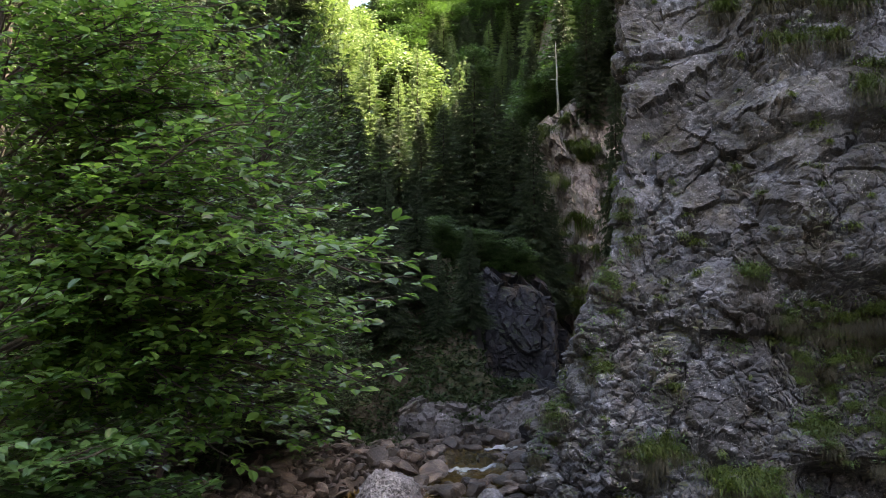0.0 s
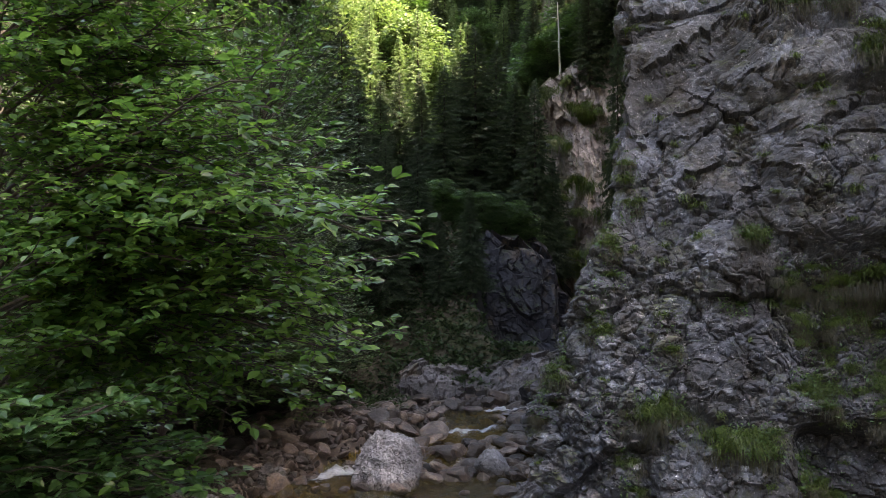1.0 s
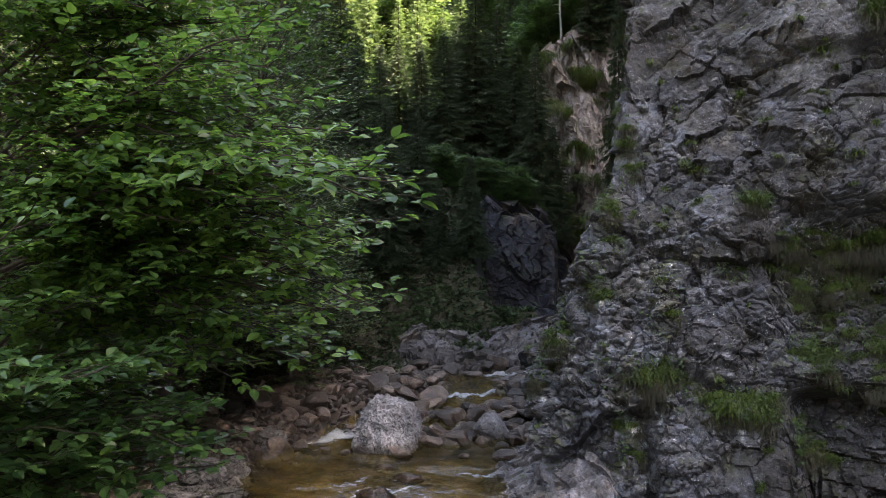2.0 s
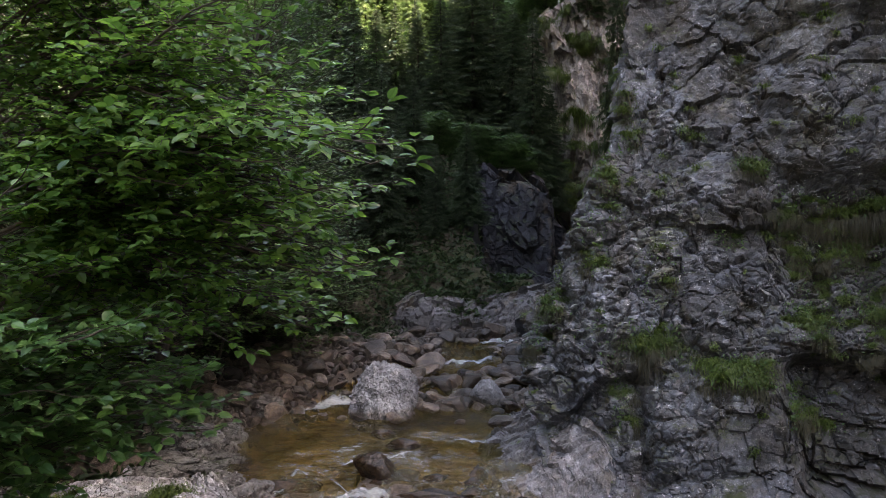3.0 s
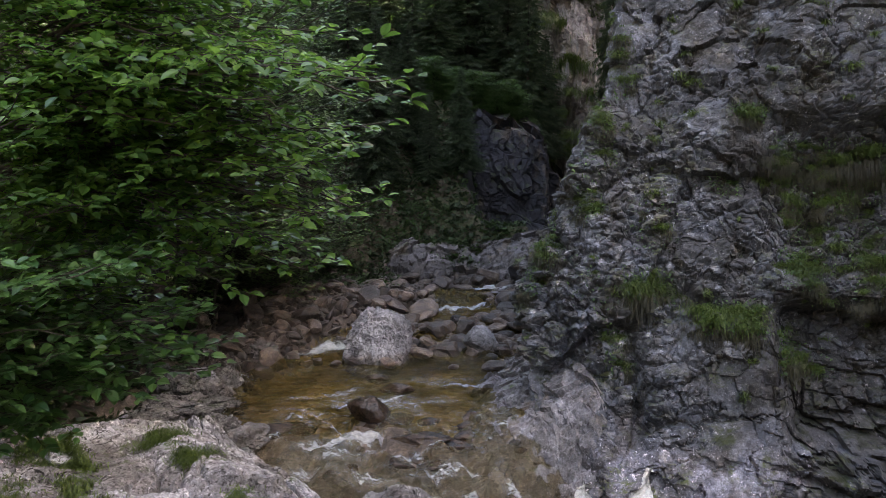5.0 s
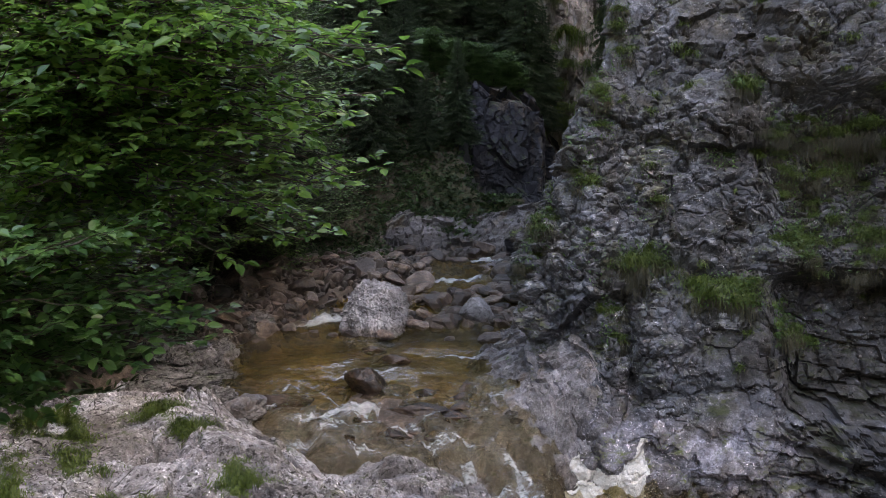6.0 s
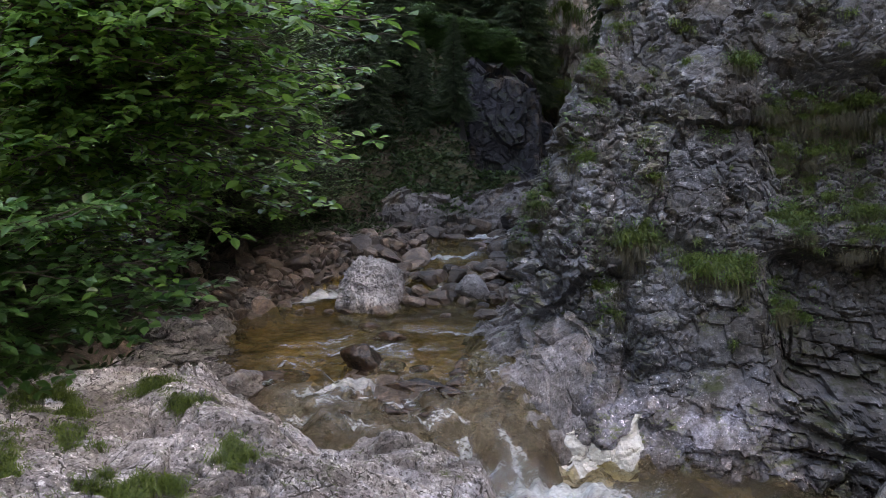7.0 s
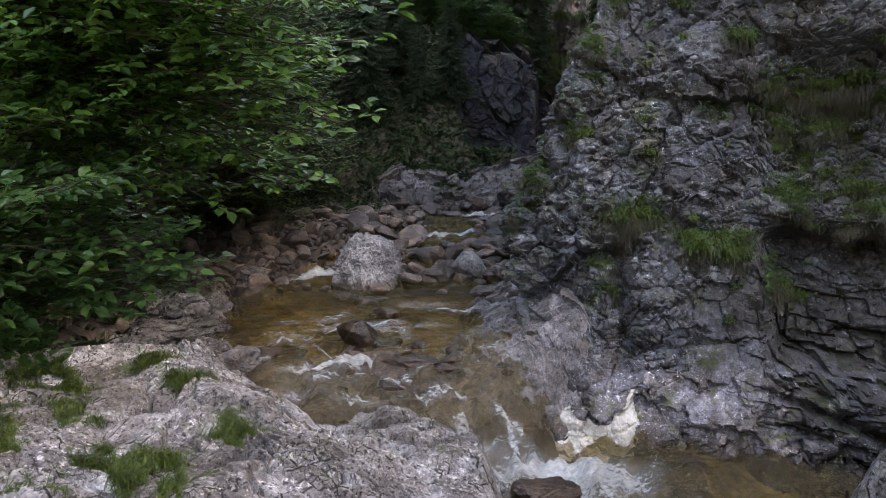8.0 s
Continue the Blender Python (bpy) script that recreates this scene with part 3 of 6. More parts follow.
def build_cliff():
    U = steps((-9, -2, 0.25), (-2, -0.9, 0.04), (-0.9, 7.0, 0.017), (7.0, 30, 0.25))
    V = steps((-1.6, 9.8, 0.018), (9.8, 26, 0.2))
    u, v = [a.ravel() for a in np.meshgrid(U, V, indexing="ij")]
    ex = edge_x(v)
    back = np.maximum(-u, 0)
    fx = ex + np.maximum(u, 0) + 0.36 * back
    fy = front_y(ex + np.maximum(u, 0), v) + back
    p = np.stack([fx, fy, v], 1)
    side = sstep(0.5, -0.7, u)
    n = np.stack([-0.25 - 0.65 * side, -0.9 + 0.75 * side, 0.30 * (1 - side)], 1)
    n /= np.linalg.norm(n, axis=1)[:, None]
    warp = np.stack([fbm(p * 0.5, 3, 5), fbm(p * 0.5, 3, 6), fbm(p * 0.5, 3, 7)], 1)
    jit = np.stack([fbm(p * 5.0, 3, 25), fbm(p * 5.0, 3, 26), fbm(p * 5.0, 3, 27)], 1)

    def tilted(q, degrees):
        a = radians(degrees)
        return np.stack([q[:, 0] * math.cos(a) + q[:, 2] * math.sin(a), q[:, 1], -q[:, 0] * math.sin(a) + q[:, 2] * math.cos(a)], 1)
    # bedding rises to the right high up and lies flat low down on the right
    high = sstep(3.6, 5.4, v + 0.5 * warp[:, 0])
    q = p + 0.22 * warp + 0.03 * jit
    qh, ql = tilted(q, 33), tilted(q, -6)
    f0, e0, ce0 = facets(tilted(q, 30) * np.array([0.40, 0.55, 0.75]) + 2.3, 11, 0.9)
    f1h, e1h, ce1h = facets(qh * np.array([0.85, 1.2, 1.9]), 13, 0.9)
    f1l, e1l, ce1l = facets(ql * np.array([1.3, 1.5, 1.9]), 14, 0.9)
    f1, ce1 = f1h * high + f1l * (1 - high), ce1h * high + ce1l * (1 - high)
    q2 = tilted(p + 0.05 * jit + 0.1 * warp, 20)
    f2, e2, ce2 = facets(q2 * np.array([2.8, 3.4, 4.4]), 15, 1.2)
    f3, e3, ce3 = facets((p + 0.03 * jit) * np.array([8.0, 8.0, 10.0]), 19, 1.3)
    # rubble: where the face is shattered into small pieces
    rub = np.clip(sstep(-0.25, 0.45, fbm(p * 0.75 + 7, 3, 12)) + 0.45 * sstep(4.6, 3.4, v) * sstep(0.6, 1.4, v), 0, 1)
    rub = rub * (1 - 0.75 * sstep(4.8, 5.6, v) * sstep(5.0, 4.0, fx))
    low = sstep(0.35, -0.5, v) * sstep(4.2, 3.0, fx)
    bare = np.zeros(len(v))
    plate = np.zeros(len(v))
    jx, jz = 0.10 * jit[:, 0] + 0.06 * f2, 0.10 * jit[:, 2] + 0.06 * f2
    for k, (sx, sz, hw, hh, turn, lift) in enumerate(SLABS):
        a = radians(turn)
        dx, dz = fx + jx - sx, v + jz - sz
        la, lb = (dx * math.cos(a) + dz * math.sin(a)) / hw, (-dx * math.sin(a) + dz * math.cos(a)) / hh
        m = sstep(1.08, 0.96, np.maximum(np.abs(la) * (1 + 0.18 * lb), np.abs(lb)))
        top = lift * (0.55 - 0.45 * lb + 0.12 * la)
        plate = np.where(m > 0, np.maximum(plate, m * top), plate)
        bare = np.maximum(bare, m)
    e1 = e1h * high + e1l * (1 - high)
    b0, b1, b2, b3 = (sstep(0.0, w, e) for e, w in ((e0, 0.30), (e1, 0.30), (e2, 0.34), (e3, 0.40)))
    d = (0.26 * f0 + 0.14 * b0 + (0.13 * f1 + 0.10 * b1) * (1 - 0.6 * bare)) * (1 - 0.4 * low) + 0.22 * fbm(p * 0.35, 3, 8)
    fine = (1 - 0.6 * bare) * (1 - 0.45 * low)
    d = d + fine * ((0.55 + 0.75 * rub) * (0.070 * f2 + 0.045 * b2) + (0.45 + 1.0 * rub) * (0.036 * f3 + 0.024 * b3)) + 0.8 * plate + 0.016 * fbm(p * 11, 3, 18) - 0.26 * (1 - side)
    # thin flat beds low down on the right
    beds = sstep(1.9, 0.4, v) * sstep(3.9, 4.9, fx)
    layer = (v + 0.10 * fx + 0.14 * warp[:, 2] + 0.02 * f2) * 5.6
    row = np.floor(layer).astype(np.int64)
    col = np.floor((fx + 0.37 * row) * 1.7 + 0.3 * warp[:, 0]).astype(np.int64)
    saw = layer - np.floor(layer)
    d = d + beds * (0.19 * hash01(row, col, row * 0, 3) + 0.03 * (1 - saw) - 0.07 * sstep(0.80, 1.0, saw) * hash01(row, col, row * 0, 9))
    # a long dark gap under one of the beds and a hollow below the grassy ledge
    d = d - 0.34 * np.exp(-((v + 0.36 + 0.30 * (fx - 5.1)) / 0.075) ** 2) * sstep(4.3, 4.7, fx) * sstep(6.3, 5.8, fx)
    # a vertical cleft
    d = d - 0.42 * np.exp(-((fx - 2.62 - 0.05 * v) / 0.13) ** 2) * sstep(-0.3, 0.3, v) * sstep(2.0, 1.0, v)
    p = p + n * d[:, None]
    # the top leans away into the slope
    p[:, 1] += np.maximum(v - 23.0, 0) * 4.0
    tone = np.clip(0.20 * ce0 + 0.30 * ce1 + 0.32 * ce2 + 0.34 * ce3 * (0.4 + rub) - 0.06, 0, 1)
    tone = np.where((ce3 > 0.90) & (rub > 0.25) & (b3 > 0.3), np.maximum(tone, 0.90 + ce3 - 0.90), tone)
    # wet rock plus painted shade below the overhang, lower right of the face
    seep_shade = sstep(-0.25, 0.25, np.minimum(fx - 4.65, 4.0 - v) + 0.9 * fbm(p * 0.9, 4, 112)) * (0.55 + 0.45 * sstep(-0.3, 0.3, fbm(p * 2.0, 3, 113)))
    me = raw_mesh("cliff", p, grid_faces(len(U), len(V)), ROCK_CLIFF, False, {"block": tone, "damp_shade": seep_shade})
    return tagged(new("cliff", me), "tall fractured grey limestone cliff above a stream", "cliff", kind="structure"), p.reshape(len(U), len(V), 3), U, V


CLIFF, CLIFF_P, CLIFF_U, CLIFF_V = build_cliff()


def on_cliff(x, z):
    """A place on the near cliff's face."""
    iv = min(np.searchsorted(CLIFF_V, z), len(CLIFF_V) - 1)
    iu = min(np.searchsorted(CLIFF_U, x - float(edge_x(np.array([z]))[0])), len(CLIFF_U) - 1)
    return Vector(CLIFF_P[iu, iv])


def build_far_cliff():
    U = steps((0, 5, 0.035), (5, 9, 0.1), (9, 24, 0.5))
    V = steps((-0.5, 16.0, 0.045))
    u, v = [a.ravel() for a in np.meshgrid(U, V, indexing="ij")]
    ex = np.interp(v, [-0.5, 1, 3.0, 4.5, 6.0, 7.5, 8.7, 9.3, 12], [3.6, 3.65, 3.75, 4.0, 3.8, 3.5, 3.2, 2.9, 2.7])
    x = ex + u
    y = 29.0 + 0.36 * v + 0.20 * u + 2.6 * sstep(0.7, 0.0, u)
    top = 9.2 + 0.72 * (x - 2.4)
    p = np.stack([x, y, v], 1)
    jit = np.stack([fbm(p * 2.0, 3, 225), fbm(p * 2.0, 3, 226), fbm(p * 2.0, 3, 227)], 1)
    st = (p + 0.10 * jit) * np.array([1.0, 1.0, 0.22])
    f0, e0, ce0 = facets(st * 1.1, 21, 0.7)
    f1, e1, ce1 = facets(st * 2.6, 23, 0.9)
    f2, e2, ce2 = facets(st * 6.5, 27, 1.0)
    d = 0.55 * f0 + 0.26 * f1 + 0.11 * f2 + 0.2 * fbm(st * 0.8, 3, 24)
    p[:, 1] -= d
    p[:, 0] -= 0.30 * d
    over = np.maximum(v - top, 0)
    p[:, 2] -= over * 0.85 + 0.25 * sstep(0.0, 0.5, over) * f1
    p[:, 1] += over * 1.3
    me = raw_mesh("far_cliff", p, grid_faces(len(U), len(V)), ROCK_FAR, False, {"block": 0.5 * ce1 + 0.5 * ce2})
    return tagged(new("far_cliff", me), "pale streaked limestone cliff with grassy ledges", "cliff", kind="structure")


build_far_cliff()


def build_bank_rock():
    gx, gy = steps((-1.6, 3.4, 0.03)), steps((19.4, 21.8, 0.03))
    x, y = [a.ravel() for a in np.meshgrid(gx, gy, indexing="ij")]
    z = 0.30 + 0.95 * sstep(20.0, 21.5, y - 0.12 * np.sin(2.1 * x)) - 0.35 * sstep(-0.7, -1.5, x) + 0.12 * np.maximum(x - 0.5, 0)
    p = np.stack([x, y, z], 1)
    f0, e0, ce0 = facets(p * np.array([1.1, 1.1, 1.6]), 81, 0.9)
    f1, e1, ce1 = facets(p * 3.0, 83, 1.0)
    f2, e2, ce2 = facets(p * 7.5, 85, 1.0)
    d = 0.20 * f0 + 0.09 * f1 + 0.04 * f2
    q = p + np.stack([0 * d, -0.7 * d, 0.7 * d], 1)
    me = raw_mesh("bank_rock", q, grid_faces(len(gx), len(gy)), ROCK_BANK, False, {"block": 0.6 * ce1 + 0.4 * ce2})
    tagged(new("bank_rock", me), "pale sloping bedrock bank upstream of the pool", "rock bank", kind="structure")


build_bank_rock()


def build_apron():
    gx, gy = steps((0.2, 3.4, 0.02)), steps((9.9, 15.2, 0.022))
    x, y = [a.ravel() for a in np.meshgrid(gx, gy, indexing="ij")]
    rim = np.interp(y, [9.9, 10.5, 11.2, 12.0, 13.0, 14.2, 15.2], [2.0, 1.55, 1.15, 0.85, 0.72, 0.72, 1.1])
    d0 = x - rim
    z = water_level(np.minimum(x, 1.5), y) - 0.02 + np.where(d0 > 0, 0.50 * d0, 1.3 * d0) - 1.3 * sstep(11.9, 10.6, y) - 1.2 * sstep(2.1, 2.9, x)
    p = np.stack([x, y, z], 1)
    f0, e0, ce0 = facets(p * np.array([1.2, 1.2, 1.8]), 181, 0.8)
    f1, e1, ce1 = facets(p * 3.4, 183, 1.0)
    f2, e2, ce2 = facets(p * 9.0, 185, 1.0)
    d = 0.15 * f0 + 0.09 * f1 + 0.036 * f2 + 0.05 * fbm(p * 1.5, 3, 187) + 0.012 * fbm(p * 14, 3, 188)
    q = p + d[:, None] * np.array([-0.5, -0.4, 0.7])
    me = raw_mesh("rock_apron", q, grid_faces(len(gx), len(gy)), ROCK_APRON, False, {"block": 0.6 * ce1 + 0.4 * ce2})
    tagged(new("rock_apron", me), "washed sloping bedrock at the foot of the cliff", "rock", kind="structure")


build_apron()


def build_slope_rock():
    gx, gz = steps((-1.2, 4.4, 0.03)), steps((-0.2, 7.0, 0.03))
    x, v = [a.ravel() for a in np.meshgrid(gx, gz, indexing="ij")]
    top = np.interp(x, [-1.2, -0.4, 1.0, 1.5, 2.6, 3.05, 3.2, 4.4], [4.6, 4.9, 4.6, 4.2, 3.95, 3.4, 2.9, 1.5])
    y = 24.6 + 0.32 * v + 0.9 * sstep(1.5, -0.5, x) - 0.25 * (x - 1.0) + 3.0 * sstep(2.95, 3.4, x)
    p = np.stack([x, y, v], 1)
    jit = np.stack([fbm(p * 2.5, 3, 195), fbm(p * 2.5, 3, 196), fbm(p * 2.5, 3, 197)], 1)
    q = p + 0.07 * jit
    st = np.stack([q[:, 0] * 0.8 + 0.6 * q[:, 2], q[:, 1], 0.8 * q[:, 2] - 0.6 * q[:, 0]], 1) * np.array([1.0, 1.0, 0.55])
    f0, e0, ce0 = facets(st * 1.0, 95, 0.8)
    f1, e1, ce1 = facets(st * 2.6, 97, 1.0)
    f2, e2, ce2 = facets(st * 6.0, 99, 1.0)
    d = (0.30 * f0 + 0.14 * f1 + 0.07 * f2) * (1 - 0.7 * sstep(-0.2, 0.3, v - top))
    q = p + d[:, None] * np.array([0.1, -0.85, 0.2])
    over = np.maximum(v - top - 0.25 * f1, 0)
    q[:, 2] -= over * 0.75
    q[:, 1] += over * 1.1
    me = raw_mesh("slope_rock", q, grid_faces(len(gx), len(gz)), ROCK_SHADE_DARK, False, {"block": 0.6 * ce1 + 0.4 * ce2})
    tagged(new("slope_rock", me), "broken rock wall toned dark for shade in the narrow of the gorge", "rock slope", kind="structure")


build_slope_rock()


def build_calcite():
    nu, nv = len(CLIFF_U), len(CLIFF_V)
    P = CLIFF_P.reshape(-1, 3).copy()
    x, z = P[:, 0], P[:, 2]
    m = (z < -0.70 + 1.9 * (x - 2.25) ** 2 + 0.08 * fbm(P * 5, 3, 91)) & (x > 1.70 + 0.25 * (z + 0.9)) & (x < 2.80 + 0.1 * fbm(P * 6, 2, 92)) & (z > -1.2) & (z < -0.25)
    F = grid_faces(nu, nv)
    F = F[m[F].all(1)]
    used, inv = np.unique(F, return_inverse=True)
    Q = P[used] + np.array([-0.004, -0.018, 0.006])
    me = raw_mesh("white_rock", Q, inv.reshape(F.shape), ROCK_CALCITE)
    tagged(new("white_rock", me), "white calcite patch at the foot of the cliff", "rock", kind="structure")


build_calcite()


# ---- foreground ledge ----
def ledge_z(x, y):
    z = 0.44 - 0.27 * np.maximum(x + 2.0, 0) + 0.05 * np.maximum(-4 - x, 0)
    z = z + 0.10 * sstep(9.5, 7.0, y)
    edge = np.interp(x, [-9, -4.5, -3.6, -2.9, -2.2, -1.4, -0.45, 0.5, 0.95], [13.5, 13.0, 12.3, 11.5, 10.7, 10.2, 10.1, 10.1, 9.8])
    z = z - 0.38 * sstep(-1.6, 0.0, y - edge) * sstep(-3.4, -2.6, x) * sstep(-0.3, -1.2, x)
    z = z - 1.2 * sstep(-0.15, 0.5, y - edge)
    z = z - 1.2 * sstep(0.55, 1.2, x) - 0.9 * sstep(7.2, 6.0, y) * sstep(-1.5, 0.5, x)
    # shallow steps and a second low shelf behind
    return z - 0.34 * sstep(10.2, 12.0, y) * sstep(-2.5, -4.0, x)


def build_ledge():
    gx = steps((-9, -6, 0.08), (-6, 1.3, 0.0165))
    gy = steps((5.2, 6.8, 0.05), (6.8, 11.2, 0.0165), (11.2, 14.2, 0.03))
    x, y = [a.ravel() for a in np.meshgrid(gx, gy, indexing="ij")]
    z = ledge_z(x, y)
    p = np.stack([x, y, z * 0.0], 1)
    w = np.stack([fbm(p * 0.9, 3, 31), fbm(p * 0.9, 3, 32), 0 * x], 1)
    q = p + 0.3 * w
    f0, e0, ce0 = facets(q * 0.9, 33, 0.8)
    f1, e1, ce1 = facets(q * np.array([2.4, 3.2, 2.4]), 35, 0.9)
    f2, e2, ce2 = facets(q * np.array([6.5, 8.5, 6.5]), 37, 0.9)
    f3, e3, ce3 = facets(q * 17.0, 39, 0.9)
    b0, b1, b2 = sstep(0.0, 0.16, e0), sstep(0.0, 0.14, e1), sstep(0.0, 0.2, e2)
    split = sstep(-0.15, 0.25, fbm(p * 0.8 + 5, 3, 46))
    d = 0.10 * f0 + 0.05 * b0 + (0.7 + 0.7 * split) * (0.052 * f1 + 0.030 * b1) + (0.45 + 1.0 * split) * (0.024 * f2 + 0.014 * b2) + 0.011 * f3 + 0.11 * fbm(p * 0.8, 3, 30) - 0.10
    pits = fbm(p * 9.0, 3, 44)
    d = d - 0.025 * sstep(0.35, 0.7, pits) * split - 0.12 * sstep(0.045, 0.0, np.abs(fbm(q * 1.1, 2, 47)))
    me = raw_mesh("rock_ledge", np.stack([x, y, z + d], 1), grid_faces(len(gx), len(gy)), ROCK_SLAB, False, {"block": 0.35 * ce0 + 0.35 * ce1 + 0.30 * ce2})
    return tagged(new("rock_ledge", me), "pale pitted limestone ledge beside the stream with grassy cracks", "rock ledge", kind="structure")


build_ledge()


# ---- water ----
def ripples(x, y):
    p = np.stack([x, y * 0.7, 0 * x], 1)
    rough = 1.1 + 2.3 * sstep(13.1, 11.9, y) + 0.6 * np.exp(-((y - 16.6) / 0.7) ** 2) + 0.5 * np.exp(-((y - 18.5) / 0.4) ** 2)
    fall = (y - 10.35) * 0.968 - (x + 0.6) * 0.251 - 1.1 * np.maximum(x - 1.45, 0)
    rough = rough + 1.0 * np.exp(-((fall + 0.1) / 0.8) ** 2) * sstep(3.6, 2.2, x)
    rough = rough * (1 - 0.55 * sstep(2.8, 4.0, x) * sstep(11, 10, y))
    return rough * (0.045 * fbm(p * 1.6, 3, 51) + 0.030 * fbm(p * 4.5, 3, 53) + 0.012 * (1 - 2 * np.abs(fbm(p * np.array([5.0, 9.0, 1.0]), 2, 55))))


def build_water():
    gx = steps((-4.4, 4.5, 0.03), (4.5, 13.5, 0.2))
    gy = steps((6.4, 19.5, 0.03), (19.5, 24, 0.1))
    x, y = [a.ravel() for a in np.meshgrid(gx, gy, indexing="ij")]
    z = water_level(x, y) + ripples(x, y)
    shallow = np.clip(sstep(12.9, 11.3, y + 0.6 * fbm(np.stack([x, y, 0 * x], 1) * 1.2, 3, 57)) * sstep(9.6, 10.4, y) * sstep(2.6, 1.6, x), 0, 1)
    shallow = np.maximum(shallow, 0.6 * sstep(1.6, 2.8, x) * sstep(11.6, 10.8, y))
    me = raw_mesh("stream_water", np.stack([x, y, z], 1), grid_faces(len(gx), len(gy)), WATER, True, {"shallow": shallow})
    tagged(new("stream_water", me), "clear amber mountain stream water with ripples", "stream", kind="structure")


build_water()


def foam_patch(name, x0, x1, y0, y1, density, lift, label, seed, stepsize=0.02):
    """Froth lying on the water; density(x, y) is 0 to 1."""
    x, y = [a.ravel() for a in np.meshgrid(np.arange(x0, x1, stepsize), np.arange(y0, y1, stepsize), indexing="ij")]
    nu, nv = len(np.arange(x0, x1, stepsize)), len(np.arange(y0, y1, stepsize))
    dens = density(x, y)
    p = np.stack([x, y, 0 * x], 1)
    z = water_level(x, y) + ripples(x, y) + 0.012 + lift * dens * (0.6 + 1.6 * np.abs(fbm(p * 7.0, 4, seed)))
    F = grid_faces(nu, nv)
    F = F[dens[F].max(1) > 0.05]
    me = raw_mesh(name, np.stack([x, y, z], 1), F, FOAM, True, {"froth": dens})
    tagged(new(name, me), label, "foam", kind="stuff")


def dfall(x, y):
    return (y - 10.35) * 0.968 - (x + 0.6) * 0.251


def along(x, y):
    return (x + 0.6) * 0.968 + (y - 10.35) * 0.251


def churn(x, y):
    """Froth at the foot of the fall, thinning out downstream."""
    a, f = along(x, y), dfall(x, y)
    pool = 0.80 * np.exp(-((f + 0.80) / 0.40) ** 2) * sstep(0.8, 1.6, a) * sstep(2.9, 2.2, a)
    tail = 0.55 * np.exp(-((f + 1.35) / 0.45) ** 2) * sstep(1.6, 2.2, a) * sstep(3.5, 2.7, a)
    lip = 0.70 * np.exp(-((f + 0.18) / 0.12) ** 2) * sstep(-0.6, 0.1, a) * sstep(1.8, 1.2, a)
    return np.clip(pool + tail + lip, 0, 0.85)


foam_patch("foam", -1.2, 3.8, 8.0, 11.6, churn, 0.03, "white foaming water at the foot of a small fall", 61)
def cascade(x, y):
    """White threads that follow the water down the steep run."""
    a, f = along(x, y), dfall(x, y)
    n = fbm(np.stack([a * 4.5 + 0.5 * f, f * 1.6, 0 * x], 1), 4, 271)
    spread = sstep(1.1, 0.2, f) * sstep(-0.7, -0.3, f) * sstep(-0.2, 0.5, a) * sstep(2.4, 2.0, a)
    return 0.55 * sstep(0.05, 0.7, n) * spread


foam_patch("foam", -0.9, 1.9, 9.6, 12.2, cascade, 0.015, "white threads of water running down the rapids", 68)
foam_patch("foam", -2.6, 0.4, 11.2, 12.6, lambda x, y: 0.62 * np.exp(-((y - 11.75 - 0.18 * (x + 1.2)) / 0.15) ** 2) * sstep(-2.3, -1.7, x) * sstep(-0.3, -0.9, x), 0.02, "white streak of foam over a riffle", 62)
foam_patch("foam", -3.2, -1.4, 15.6, 17.2, lambda x, y: 0.80 * np.exp(-((y - 16.25 - 0.5 * (x + 2.1)) / 0.34) ** 2) * sstep(-3.1, -2.2, x) * sstep(-1.5, -1.75, x), 0.03, "white water pouring past a boulder", 63)
foam_patch("foam", -0.4, 1.6, 17.6, 19.2, lambda x, y: 0.75 * np.exp(-((y - 18.25 - 0.1 * x) / 0.10) ** 2) * sstep(-0.3, 0.1, x) * sstep(1.2, 0.8, x), 0.05, "white crest of foam on upstream water", 64)
foam_patch("foam", 0.4, 2.4, 19.2, 20.4, lambda x, y: 0.75 * np.exp(-((y - 19.7) / 0.12) ** 2) * sstep(0.6, 0.9, x) * sstep(2.0, 1.6, x), 0.05, "white crest of foam on upstream water", 65)
foam_patch("foam", -2.6, 1.2, 12.7, 14.4, lambda x, y: 0.5 * np.exp(-((y - 13.1 - 0.12 * x) / 0.16) ** 2) * sstep(-2.0, -1.4, x) * sstep(0.0, -0.8, x) + 0.55 * np.exp(-((y - 14.0) / 0.07) ** 2) * sstep(-0.2, 0.2, x) * sstep(1.0, 0.6, x), 0.03, "thin ripples of foam in the pool", 66)


def crests(x, y):
    """Broken pale crests and painted sky glints across the current, densest on the riffles."""
    n = fbm(np.stack([x * 1.3 + 0.3 * y, y * 4.2, 0 * x], 1), 4, 171)
    busy = 0.5 + 0.5 * sstep(13.0, 11.9, y) + 0.4 * np.exp(-((y - 13.6) / 0.5) ** 2)
    return np.clip(0.46 * sstep(0.05, 0.65, n) * busy, 0, 0.55) * sstep(10.2, 10.6, y) * sstep(15.6, 14.6, y)


# much of this thin froth draws the sky's reflection on the ripples
foam_patch("foam", -3.4, 1.5, 10.2, 15.6, crests, 0.01, "thin pale ripple crests and painted sky glints on the fast water", 67)


